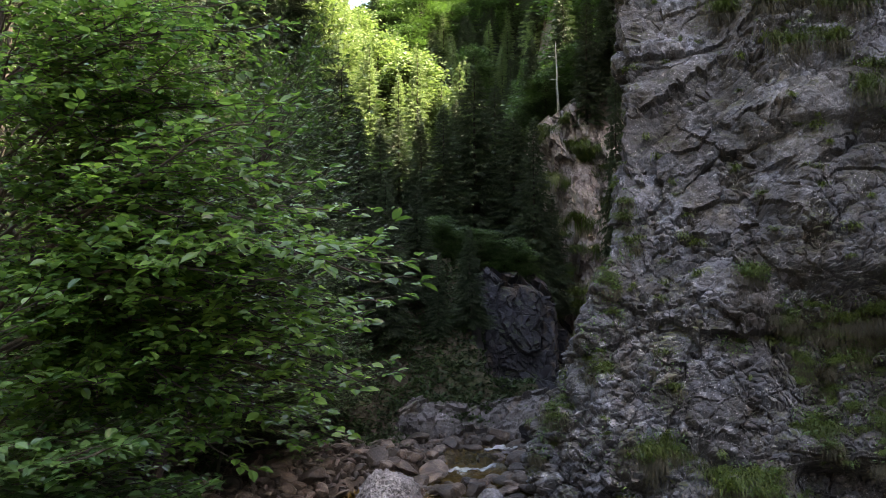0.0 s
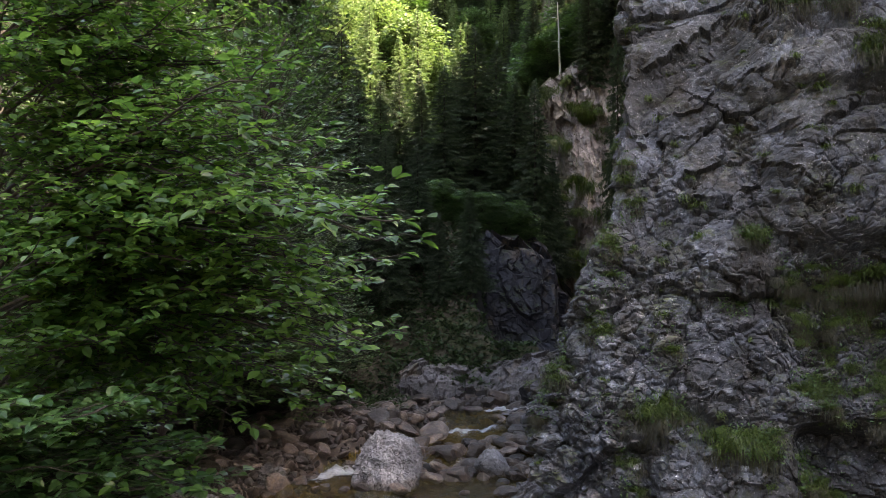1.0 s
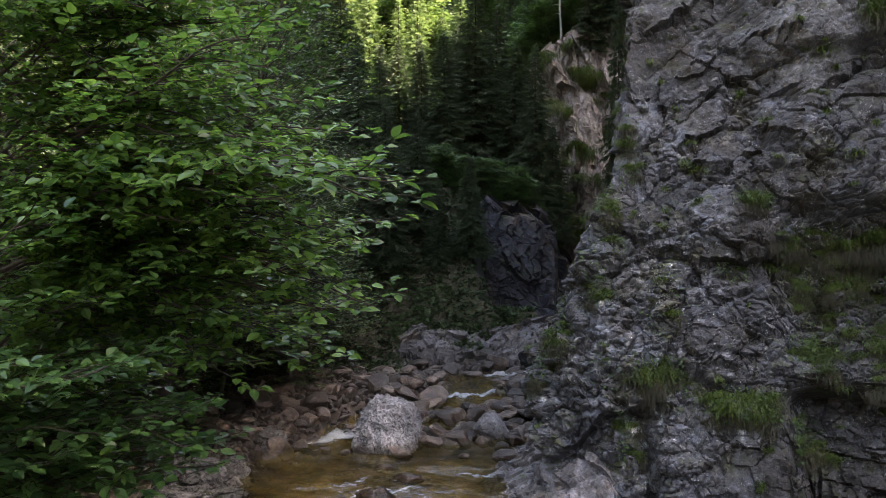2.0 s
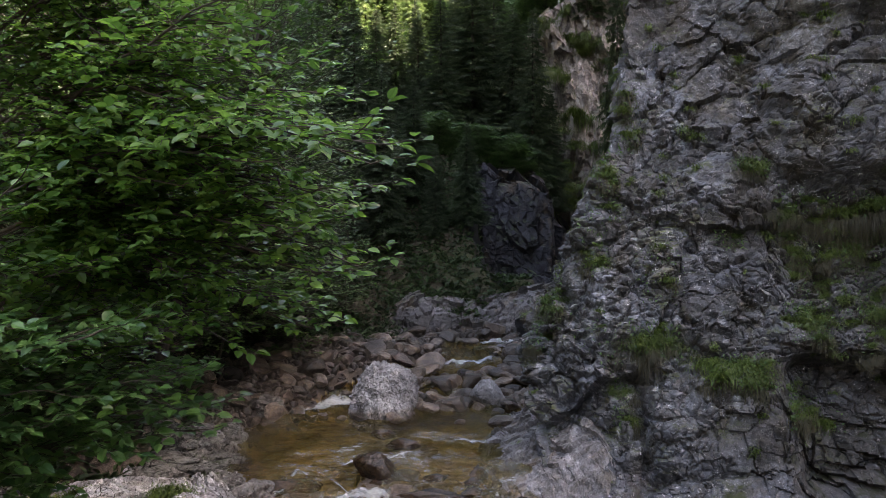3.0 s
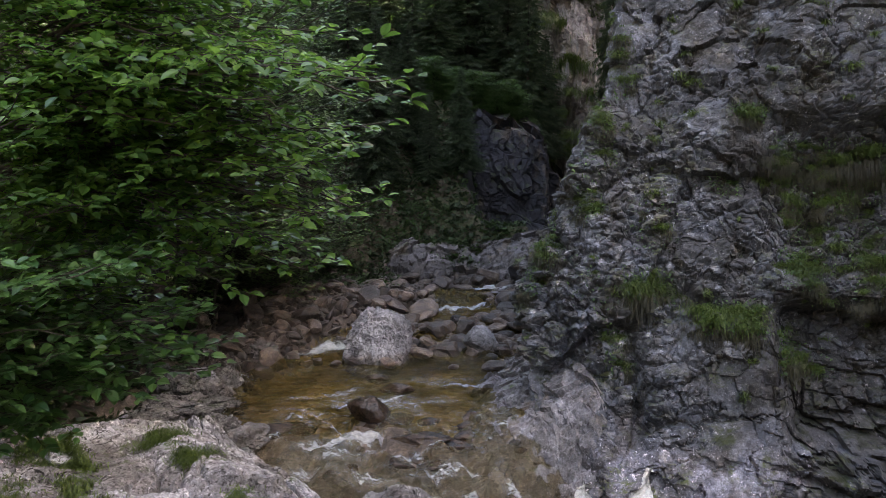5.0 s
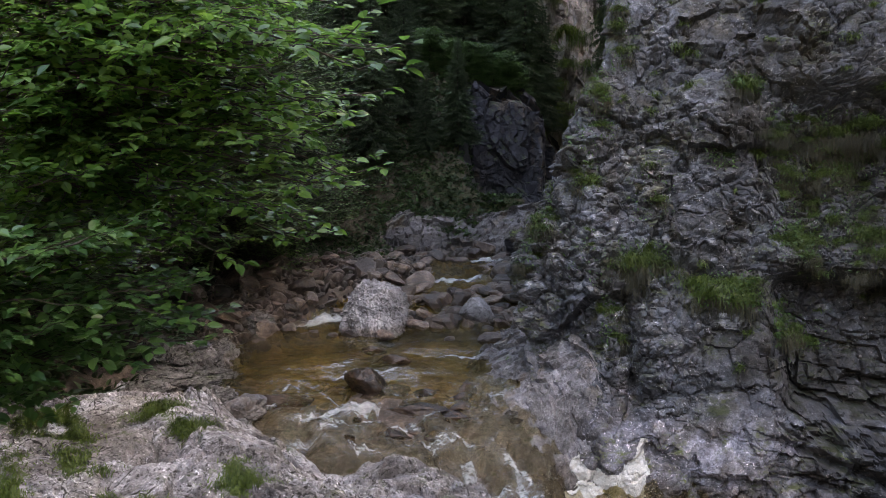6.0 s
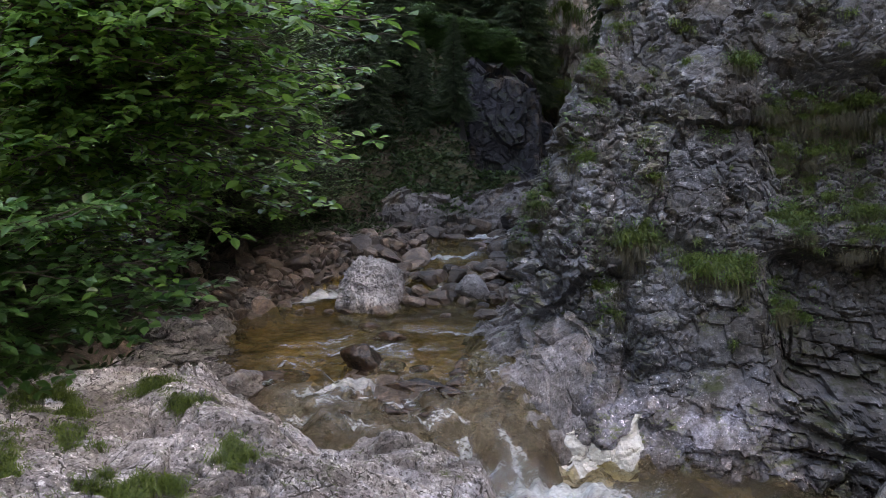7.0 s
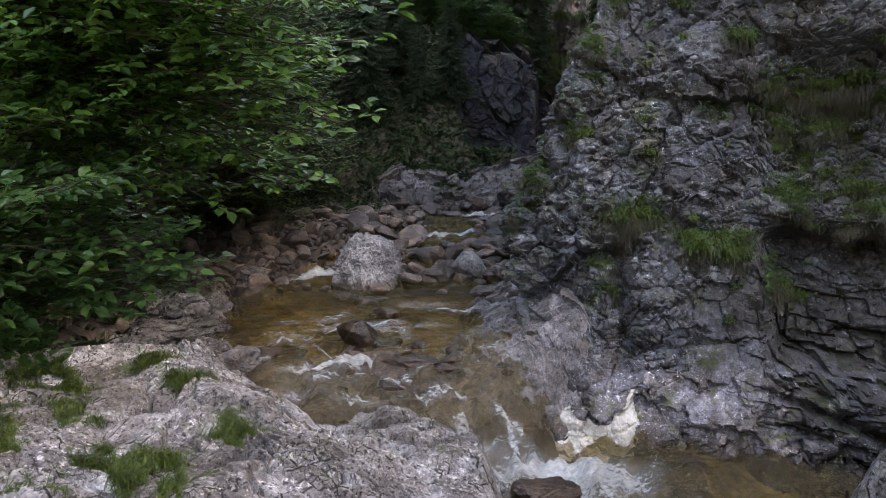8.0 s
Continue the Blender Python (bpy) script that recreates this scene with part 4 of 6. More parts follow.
# ---- boulders and stones ----
def stone_mesh(name, seed, subdiv, size, material, planes=14, rough=0.05, smooth=False, broken=1.0, cuts=None):
    """An angular, worn stone: a ball cut by random planes."""
    bm = bmesh.new()
    bmesh.ops.create_icosphere(bm, subdivisions=subdiv, radius=1.0)
    bm.verts.ensure_lookup_table()
    v = np.array([x.co[:] for x in bm.verts])
    f = np.array([[c.index for c in q.verts] for q in bm.faces])
    bm.free()
    rg = np.random.default_rng(seed)
    n = rg.normal(size=(planes, 3))
    n /= np.linalg.norm(n, axis=1)[:, None]
    dist = rg.uniform(0.58, 0.95, planes)
    if cuts:
        n, dist = np.array([c[:3] for c in cuts], float), np.array([c[3] for c in cuts])
        n /= np.linalg.norm(n, axis=1)[:, None]
    dots = np.maximum(v @ n.T, 1e-3)
    r = np.minimum((dist / dots).min(1), 1.15)
    r = r * (1 + rough * fbm(v * 2.5 + seed, 4, seed))
    if subdiv > 3:
        fc, e, c = facets(v * 3.0 + seed, seed, 0.8)
        fd, e2, ce2 = facets(v * 8.0 + seed, seed + 3, 0.8)
        r = r * (1 + broken * (0.13 * fc + 0.05 * fd))
    return raw_mesh(name, v * r[:, None] * np.array(size), f, material, smooth)


def boulder(label, at, size, material, seed, subdiv=5, rz=0.0, rx=0.0, planes=14, broken=0.5, cuts=None):
    me = stone_mesh("boulder", seed, subdiv, size, material, planes, 0.05, False, broken, cuts)
    thing("boulder", label, "boulder", at=pose(*at, rx, 0, rz), me=me)
boulder("large grey limestone boulder with white lichen standing in the stream", (-1.15, 15.75, 0.28), (0.62, 0.56, 0.58), ROCK_GREYBOULDER, 47, 6, 0, 0, 7, 0.95,
        [(0.15, -0.1, 1, 0.84), (-0.75, -0.25, 0.6, 0.74), (0.97, -0.15, 0.2, 0.82), (0.35, -0.9, 0.35, 0.68), (-0.5, -0.85, 0.15, 0.76), (-1, 0.1, 0.0, 0.9), (0.6, -0.45, 0.7, 0.80), (0, 1, 0.1, 0.8), (-0.2, -0.7, 0.75, 0.78)])
boulder("pale smooth boulder at the edge of the pool", (0.78, 16.1, 0.2), (0.32, 0.28, 0.28), ROCK_GREYBOULDER, 8, 5, 0, 0, 12, 0.2)
boulder("dark wet boulder in the riffle", (-1.02, 12.45, 0.02), (0.36, 0.28, 0.29), ROCK_WET, 12, 5, 0, 0, 10, 0.2)
boulder("small dark wet stone in the riffle", (-1.22, 12.62, 0.10), (0.14, 0.12, 0.12), ROCK_WET, 14, 4)
boulder("flat dark wet stone in the pool", (-0.72, 13.75, 0.0), (0.32, 0.14, 0.10), ROCK_WET, 15, 4)
boulder("flat dark wet stone in the pool", (-1.05, 14.35, 0.0), (0.20, 0.12, 0.09), ROCK_WET, 16, 4)
boulder("flat wet stone awash in the riffle", (-0.30, 11.85, -0.14), (0.45, 0.16, 0.12), ROCK_WET, 17, 4)
boulder("flat wet stone awash in the riffle", (-2.15, 12.1, -0.08), (0.50, 0.17, 0.12), ROCK_WET, 18, 4)
rg_rapid = np.random.default_rng(47)
for rock in range(18):
    rx_, ry_ = rg_rapid.uniform(-1.9, 1.2), rg_rapid.uniform(11.2, 12.6)
    rr_ = rg_rapid.uniform(0.07, 0.16)
    boulder("low wet brown rock awash in the rapids", (rx_, ry_, float(water_level(np.array([rx_]), np.array([ry_]))[0]) - 0.25 * rr_), (rr_ * 1.4, rr_, rr_ * 0.55), ROCK_WET, 600 + rock, 4, rg_rapid.uniform(0, 360))
boulder("brown wet boulder below the fall", (1.35, 9.35, -0.83), (0.38, 0.28, 0.2), ROCK_WET, 19, 5)
boulder("dark rock at the foot of the bank", (2.05, 20.3, 0.85), (0.42, 0.35, 0.34), ROCK_SHADE_DARK, 21, 5)


for rock, (at, size) in enumerate([((-4.1, 15.0, 0.05), (0.75, 0.45, 0.30)), ((-3.7, 12.7, 0.0), (0.75, 0.5, 0.28)), ((-3.15, 11.9, -0.08), (0.5, 0.4, 0.24)), ((-4.4, 13.5, 0.08), (0.65, 0.45, 0.32))]):
    boulder("low pale pitted rock at the edge of the pool", at, size, ROCK_SLAB if rock else ROCK_GREYBOULDER, 61 + rock, 6, 35 * rock, 0, 10, 1.7)


rg_shore = np.random.default_rng(52)
for rock in range(22):
    ry_ = rg_shore.uniform(11.0, 15.6)
    rx_ = float(left_edge(np.array([ry_]))[0]) - rg_shore.uniform(-0.25, 1.1)
    rr_ = rg_shore.uniform(0.10, 0.30)
    boulder("craggy pale rock on the shore of the pool", (rx_, ry_, max(land1(rx_, ry_), -0.1) + 0.15 * rr_), (rr_ * 1.3, rr_, rr_ * 0.75), ROCK_SLAB if rock % 3 else ROCK_GREYBOULDER, 700 + rock, 4, rg_shore.uniform(0, 360), 0, 9, 1.5)


def scatter_stones():
    rg = np.random.default_rng(5)
    shapes = [stone_mesh("stone", 100 + i, 3, (1, rg.uniform(0.55, 0.85), rg.uniform(0.32, 0.58)), ROCK_COBBLE, 8, 0.05) for i in range(14)]
    made = 0
    tries = 0
    placed = []
    while made < 290 and tries < 24000:
        tries += 1
        y = rg.uniform(14.8, 20.4)
        x = rg.uniform(-5.2, 1.9)
        xl = float(left_edge(np.array([y]))[0])
        z = land1(x, y)
        w = float(water_level(np.array([x]), np.array([y]))[0])
        if x < xl - 3.2 or z > 1.6:
            continue
        in_water = x > xl
        if in_water:
            dam = 15.9 < y < 17.6 and -0.6 < x < 1.6
            side = x > 1.05 and 16 < y < 19.5
            if not (dam or side) and rg.random() > 0.05:
                continue
            if dam and -0.2 < x < 0.5 and y > 16.8:
                continue
            z = w - 0.05
        r = min(0.108 * math.exp(rg.normal(0.15, 0.45)), 0.30)
        if x < -2.6 and y < 17.8:
            r = min(r * 1.25, 0.40)
        if any((x - a) ** 2 + (y - b) ** 2 < (0.62 * (r + c)) ** 2 for a, b, c in placed):
            continue
        placed.append((x, y, r))
        m = pose(x, y, z + 0.50 * r, rg.uniform(-25, 25), rg.uniform(-25, 25), rg.uniform(0, 360)) @ Matrix.Scale(r * 1.15, 4)
        ob = new("stone", shapes[made % 14])
        ob.matrix_basis = m
        tagged(ob, "brown angular river stone on the gravel bank", "stone", "river stones on the bank")
        made += 1


scatter_stones()


def dam_stones():
    rg = np.random.default_rng(15)
    shapes = [stone_mesh("stone", 130 + i, 3, (1, rg.uniform(0.6, 0.85), rg.uniform(0.38, 0.65)), ROCK_COBBLE, 8, 0.05) for i in range(8)]
    for i in range(85):
        if i < 55:
            x, y = rg.uniform(-0.65, 1.5), rg.uniform(15.7, 17.3)
        else:
            y = rg.uniform(16.5, 20.0)
            x = 1.0 + 0.22 * (y - 16) + rg.normal(0, 0.22)
        w = float(water_level(np.array([x]), np.array([y]))[0])
        r = rg.uniform(0.10, 0.30)
        ob = new("stone", shapes[i % 8])
        ob.matrix_basis = pose(x, y, w + 0.15 * r, rg.uniform(-20, 20), rg.uniform(-20, 20), rg.uniform(0, 360)) @ Matrix.Scale(r, 4)
        tagged(ob, "wet brown stone lying in the stream", "stone", "river stones in the water")


dam_stones()


def gravel(name, x0, x1, y0, y1, count, r0, r1, seed, label, height):
    """Many small stones in one mesh."""
    rg = np.random.default_rng(seed)
    base = []
    for i in range(6):
        me = stone_mesh("gravel_shape", 300 + i, 2, (1, 0.8, 0.6), ROCK_COBBLE, 10, 0.05)
        v = np.zeros(len(me.vertices) * 3)
        me.vertices.foreach_get("co", v)
        f = np.array([p.vertices[:] for p in me.polygons])
        base.append((v.reshape(-1, 3), f))
        bpy.data.meshes.remove(me)
    pieces = []
    xs, ys = rg.uniform(x0, x1, count), rg.uniform(y0, y1, count)
    zs = height(xs, ys)
    for i in range(count):
        if np.isnan(zs[i]):
            continue
        v, f = base[i % 6]
        rot = np.array(Euler(rg.uniform(0, 6.28, 3)).to_matrix())
        r = r0 + (r1 - r0) * rg.random() ** 2
        pieces.append(((v * r) @ rot.T + [xs[i], ys[i], zs[i] + 0.45 * r], f))
    v, f = join(pieces)
    tagged(new(name, raw_mesh(name, v, f, ROCK_COBBLE)), label, "gravel", kind="stuff")


def bar_height(x, y):
    z = land(x, y)
    return np.where((x < left_edge(y) + 0.1) & (z < 1.5), z, np.nan)


gravel("gravel", -5.0, 1.6, 14.2, 20.6, 5200, 0.03, 0.12, 71, "small brown stones of the gravel bank", bar_height)


# ---- trees ----
def frame_from(dirs, ups):
    d = dirs / (np.linalg.norm(dirs, axis=1)[:, None] + 1e-9)
    s = np.cross(d, ups)
    s /= np.linalg.norm(s, axis=1)[:, None] + 1e-9
    return d, s, np.cross(s, d)


LEAF_V = np.array([(0, 0, 0), (0.32, 0, -0.03), (0.68, 0, -0.07), (1.0, 0, -0.15),
                   (0.14, 0.17, 0.03), (0.38, 0.30, 0.05), (0.64, 0.27, 0.02), (0.85, 0.13, -0.06),
                   (0.14, -0.17, 0.03), (0.38, -0.30, 0.05), (0.64, -0.27, 0.02), (0.85, -0.13, -0.06)])
LEAF_F = np.array([(0, 1, 4), (4, 1, 5), (5, 1, 6), (1, 2, 6), (6, 2, 7), (7, 2, 3),
                   (0, 8, 1), (8, 9, 1), (9, 10, 1), (1, 10, 2), (10, 11, 2), (11, 3, 2)])
LEAF4_V = np.array([(0, 0, 0), (0.5, 0.28, 0.05), (1, 0, -0.06), (0.5, -0.28, 0.05)])
LEAF4_F = np.array([(0, 2, 1), (0, 3, 2)])


def leaf_cloud(place, dirs, ups, size, shape=LEAF_V, faces=LEAF_F, width=1.0):
    """Vertices and triangles of many leaves at once."""
    d, s, u = frame_from(dirs, ups)
    L = shape[None] * np.array([1, width, 1])
    size = np.asarray(size)[:, None, None]
    v = place[:, None] + size * (L[..., :1] * d[:, None] + L[..., 1:2] * s[:, None] + L[..., 2:] * u[:, None])
    n = len(place)
    f = faces[None] + (np.arange(n) * len(shape))[:, None, None]
    return v.reshape(-1, 3), f.reshape(-1, 3)


def bough(rg, a, b, sag, n_twigs, twig, leaf_gap, leaf, flat=0.13):
    """A limb from a to b with side twigs and leaves. Returns the stem points, twig tubes, and leaf places, directions and ups."""
    a, b = np.array(a, float), np.array(b, float)
    t = np.linspace(0, 1, 14)
    length = np.linalg.norm(b - a)
    wig = rg.normal(0, 0.035 * length, (14, 3)).cumsum(0) * 0.25
    stem = a + (b - a) * t[:, None] + wig * t[:, None]
    stem[:, 2] += sag * np.sin(np.pi * t)
    axis = (b - a) / length
    sidev = np.cross(axis, [0, 0, 1.0])
    sidev /= np.linalg.norm(sidev) + 1e-9
    tubes, P, D, U = [], [], [], []
    for i in range(n_twigs + 1):
        s = 0.22 + 0.78 * (i + rg.uniform(-0.3, 0.3)) / n_twigs
        s = min(max(s, 0.1), 1.0)
        root = np.array([np.interp(s, t, stem[:, c]) for c in range(3)])
        tip = i >= n_twigs
        sd = (1 if i % 2 else -1)
        ln = twig * (0.45 + 0.75 * math.sin(math.pi * min(s + 0.12, 1.0))) * rg.uniform(0.7, 1.25)
        dr = axis * rg.uniform(0.5, 0.95) + (0 if tip else sd) * sidev * rg.uniform(0.6, 1.0) + np.array([0, 0, rg.normal(0.05, flat)])
        dr /= np.linalg.norm(dr)
        k = max(int(ln / leaf_gap), 3)
        q = np.linspace(0, 1, k + 1)[1:]
        tw = root + dr * (ln * q)[:, None] + np.array([0, 0, -0.12 * ln]) * (q ** 2)[:, None] + rg.normal(0, 0.006, (k, 3)).cumsum(0)
        tubes.append((np.vstack([root, tw]), ln))
        tn = np.cross(dr, [0, 0, 1.0])
        tn /= np.linalg.norm(tn) + 1e-9
        for j in range(k):
            for sgn in ((1, -1) if rg.random() < 0.6 else ((1 if j % 2 else -1),)):
                d = dr * rg.uniform(0.5, 0.9) + tn * sgn * rg.uniform(0.5, 1.0) + np.array([0, 0, rg.normal(-0.15, 0.22)])
                P.append(tw[j] + rg.normal(0, 0.01, 3))
                D.append(d)
                U.append(np.array([rg.normal(0, 0.30), rg.normal(0, 0.30) - 0.1, 1.0]))
        P.append(tw[-1])
        D.append(dr + rg.normal(0, 0.2, 3))
        U.append(np.array([rg.normal(0, 0.3), rg.normal(0, 0.3), 1.0]))
    return stem, tubes, np.array(P), np.array(D), np.array(U)


def broadleaf_tree(label, base, top, trunk_r, boughs, leaf, seed, material, category="tree", single=0, twig=0.45, gap=0.055, shape=LEAF_V, faces=LEAF_F, width=1.0, per_m=7, group="", snag=None):
    """A tree with named trunk, limbs and leaves. boughs: (height on the trunk 0 to 1, end point, sag)."""
    rg = np.random.default_rng(seed)
    tree = thing("broadleaf_tree", label, category, group)
    base, top = np.array(base, float), np.array(top, float)
    t = np.linspace(0, 1, 16)
    sway = rg.normal(0, 0.05, (16, 3)).cumsum(0) * 0.35
    sway[:, 2] = 0
    tp = base + (top - base) * t[:, None] + sway
    v, f = tube(tp, trunk_r * (1 - 0.8 * t), 10)
    part("trunk", raw_mesh("trunk", v, f, BARK, True), tree)
    clouds = []
    solo = []
    for i, (h, end, sag) in enumerate(boughs):
        a = np.array([np.interp(h, t, tp[:, c]) for c in range(3)])
        ln = np.linalg.norm(np.array(end) - a)
        stem, tubes, P, D, U = bough(rg, a, end, sag, max(int(ln * per_m), 6), twig, gap, leaf)
        r0 = 0.004 + 0.0035 * ln
        bits = [tube(stem, np.linspace(r0, 0.003, len(stem)), 6)]
        bits += [tube(tw, np.linspace(0.004, 0.0012, len(tw)), 3) for tw, _ in tubes]
        v, f = join(bits)
        part("limb", raw_mesh("limb", v, f, BARK, True), tree)
        size = leaf * rg.uniform(0.6, 1.2, len(P))
        if i < 3 and single:
            k = min(single // 3, len(P))
            pick = np.argsort(-P[:, 0])[:k]
            for q in pick:
                solo.append((P[q], D[q], U[q], size[q]))
            keep = np.setdiff1d(np.arange(len(P)), pick)
            P, D, U, size = P[keep], D[keep], U[keep], size[keep]
        clouds.append(leaf_cloud(P, D, U, size, shape, faces, width))
    if snag:
        v, f = tube(snag, np.linspace(0.035, 0.008, len(snag)), 7)
        part("limb", raw_mesh("limb", v, f, BARK, True), tree, "bare hanging limb")
    v, f = join(clouds)
    fol = part("foliage", raw_mesh("foliage", v, f, material), tree)
    fol["kind"] = "stuff"
    if solo:
        one = raw_mesh("leaf", LEAF_V * np.array([1, width, 1]), LEAF_F, material)
        for p, d, u, s in solo:
            dd, ss, uu = frame_from(d[None], u[None])
            m = Matrix(np.array([[*(dd[0] * s), 0], [*(ss[0] * s), 0], [*(uu[0] * s), 0], [*p, 1]]).T.tolist())
            ob = part("leaf", one, tree)
            ob.matrix_basis = m
    return tree


def more_boughs(boughs, times, spread, seed):
    rg = np.random.default_rng(seed)
    return [(h, (e[0] - abs(rg.normal(0.1, spread)), e[1] + rg.normal(0.25, spread), e[2] + rg.normal(0, spread * 0.8)), s) for _ in range(times) for h, e, s in boughs]


NEAR_BOUGHS = [
    (0.50, (-0.10, 3.35, 4.38), 0.25), (0.55, (-0.30, 4.6, 4.70), 0.2), (0.46, (-0.42, 3.95, 4.12), 0.2),
    (0.58, (-0.75, 4.3, 4.75), 0.3), (0.52, (-0.9, 3.7, 4.35), 0.2), (0.60, (-1.1, 4.2, 5.0), 0.2),
    (0.66, (-1.0, 4.4, 5.25), 0.2), (0.70, (-1.15, 4.0, 5.45), 0.2), (0.74, (-1.35, 4.6, 5.75), 0.1),
    (0.68, (-1.75, 3.8, 5.25), 0.1), (0.62, (-1.85, 3.6, 4.85), 0.1), (0.78, (-1.6, 4.2, 6.0), 0.1),
    (0.82, (-1.9, 4.8, 6.3), 0.1), (0.40, (-0.62, 4.6, 3.62), 0.25), (0.36, (-0.95, 4.1, 3.55), 0.2),
    (0.38, (-1.35, 3.9, 3.85), 0.2), (0.33, (-1.25, 4.9, 3.25), 0.2), (0.42, (-1.7, 3.6, 4.2), 0.1),
    (0.30, (-1.75, 4.2, 3.4), 0.1), (0.55, (-1.3, 5.2, 4.5), 0.2), (0.48, (-1.0, 5.4, 4.1), 0.2), (0.64, (-1.2, 5.6, 5.1), 0.2),
]
NEAR_BOUGHS = [(h, (e[0] - 0.27, e[1], e[2]), sg) for h, e, sg in NEAR_BOUGHS]
NEAR_BOUGHS += [(0.52, (-0.45, 3.5, 4.42), 0.25), (0.50, (-0.55, 3.8, 4.28), 0.2), (0.54, (-0.50, 4.1, 4.52), 0.2), (0.48, (-0.62, 3.6, 4.20), 0.2), (0.56, (-0.70, 3.7, 4.55), 0.25), (0.53, (-0.42, 3.4, 4.36), 0.3), (0.5, (-0.85, 3.5, 4.38), 0.2)]
NEAR_BOUGHS += [(0.66, (-0.95, 4.3, 5.41), 0.2), (0.63, (-0.80, 4.3, 5.22), 0.2), (0.61, (-0.88, 4.2, 5.08), 0.2), (0.72, (-1.0, 4.3, 5.68), 0.15), (0.74, (-1.12, 4.2, 5.78), 0.1), (0.70, (-1.35, 4.1, 5.6), 0.1), (0.76, (-1.6, 4.3, 5.75), 0.1), (0.57, (-1.05, 4.0, 4.85), 0.2)]
NEAR_BOUGHS += [(0.46, (-0.39, 4.2, 4.12), 0.25), (0.48, (-0.50, 4.2, 4.23), 0.2), (0.40, (-0.64, 4.2, 3.68), 0.25), (0.42, (-0.82, 4.2, 3.85), 0.2), (0.44, (-1.06, 4.2, 3.91), 0.2), (0.43, (-0.60, 4.2, 3.91), 0.25), (0.46, (-0.77, 4.2, 4.07), 0.2), (0.47, (-0.31, 4.2, 4.28), 0.25)]
broadleaf_tree("young broad-leaved tree with spreading green leafy limbs", (-3.0, 5.0, 0.9), (-2.6, 5.2, 7.2), 0.075, NEAR_BOUGHS + more_boughs(NEAR_BOUGHS, 1, 0.30, 77), 0.064, 201, LEAF_NEAR, single=240, gap=0.040, per_m=9, width=1.08, snag=[(-2.75, 5.4, 4.7), (-2.5, 5.9, 4.3), (-2.42, 6.0, 3.9), (-2.5, 6.0, 3.55), (-2.44, 6.0, 3.4), (-2.52, 6.0, 3.25)])
LOW_BOUGHS = [
    (0.7, (-1.15, 3.35, 3.30), 0.1), (0.6, (-1.05, 3.9, 3.0), 0.12), (0.8, (-1.45, 3.0, 3.42), 0.1), (0.5, (-1.25, 4.3, 2.65), 0.1),
    (0.9, (-1.75, 3.3, 3.50), 0.1), (0.4, (-1.6, 4.4, 2.5), 0.1), (0.75, (-1.55, 3.7, 3.2), 0.1), (0.6, (-1.75, 3.6, 2.9), 0.1),
]
LOW_MORE = [(0.5, (-1.24, 4.2, 3.06), 0.12), (0.6, (-1.34, 4.0, 3.22), 0.12), (0.7, (-1.6, 3.6, 3.48), 0.1), (0.55, (-1.65, 3.5, 3.28), 0.1), (0.65, (-1.6, 3.8, 3.34), 0.1), (0.8, (-1.5, 4.2, 3.35), 0.1)]
LOW_BOUGHS = [(h, (e[0] - 0.15, e[1], e[2] + 0.45), sg) for h, e, sg in LOW_BOUGHS]
broadleaf_tree("low leafy shrub with dark green leaves on the bank", (-3.3, 4.2, 1.6), (-2.5, 3.9, 3.7), 0.03, LOW_BOUGHS + LOW_MORE + more_boughs(LOW_BOUGHS + LOW_MORE, 1, 0.22, 78), 0.066, 203, LEAF_LOW, "shrub", gap=0.045, per_m=9, width=1.15)


def crown_boughs(rg, base, height, radius, n, low=0.25, lean=(0, 0)):
    out = []
    for i in range(n):
        h = low + (1 - low) * (i + rg.random()) / n
        ang = rg.uniform(0, 6.283)
        r = radius * math.sin(math.pi * min(0.15 + 0.8 * h, 0.97)) * rg.uniform(0.65, 1.1)
        out.append((min(h * 0.9, 0.97), (base[0] + lean[0] * h + r * math.cos(ang), base[1] + lean[1] * h + r * math.sin(ang), base[2] + height * h + 0.15 * r), 0.05 * r))
    return out


def mid_tree(label, x, y, height, radius, n, leaf, seed, material, gap=0.09, twig=0.8, per_m=5, category="tree", lean=(0, 0), low=0.2, group="", width=1.1):
    rg = np.random.default_rng(seed)
    z = land1(x, y) - 0.15
    return broadleaf_tree(label, (x, y, z), (x + lean[0] * 0.9, y + lean[1] * 0.9, z + height * 0.9), 0.02 + height * 0.011, crown_boughs(rg, (x, y, z), height, radius, n, low, lean),
                          leaf, seed, material, category, 0, twig, gap, LEAF4_V, LEAF4_F, width, per_m, group)


mid_tree("leafy beech tree with small green leaves on the bank", -4.8, 13.2, 8.0, 2.7, 80, 0.085, 211, LEAF_MID, lean=(2.6, 0.2))
mid_tree("slender leafy tree behind the near foliage", -5.5, 9.2, 7.8, 2.2, 75, 0.075, 241, LEAF_MID, lean=(2.3, 0.2), low=0.36)
mid_tree("slender leafy tree behind the near foliage", -6.2, 11.6, 6.6, 2.2, 70, 0.08, 243, LEAF_MID, lean=(3.2, 0.2), low=0.36)
mid_tree("leafy beech tree with small green leaves on the bank", -5.6, 10.0, 8.0, 2.6, 50, 0.085, 213, LEAF_MID, lean=(0.5, 0))
mid_tree("tall leafy ash tree on the wooded slope", -7.0, 16.5, 10.0, 3.2, 60, 0.10, 215, LEAF_MID)
mid_tree("tall leafy ash tree on the wooded slope", -4.6, 18.3, 8.0, 2.6, 70, 0.095, 217, LEAF_MID, lean=(1.4, -0.4))
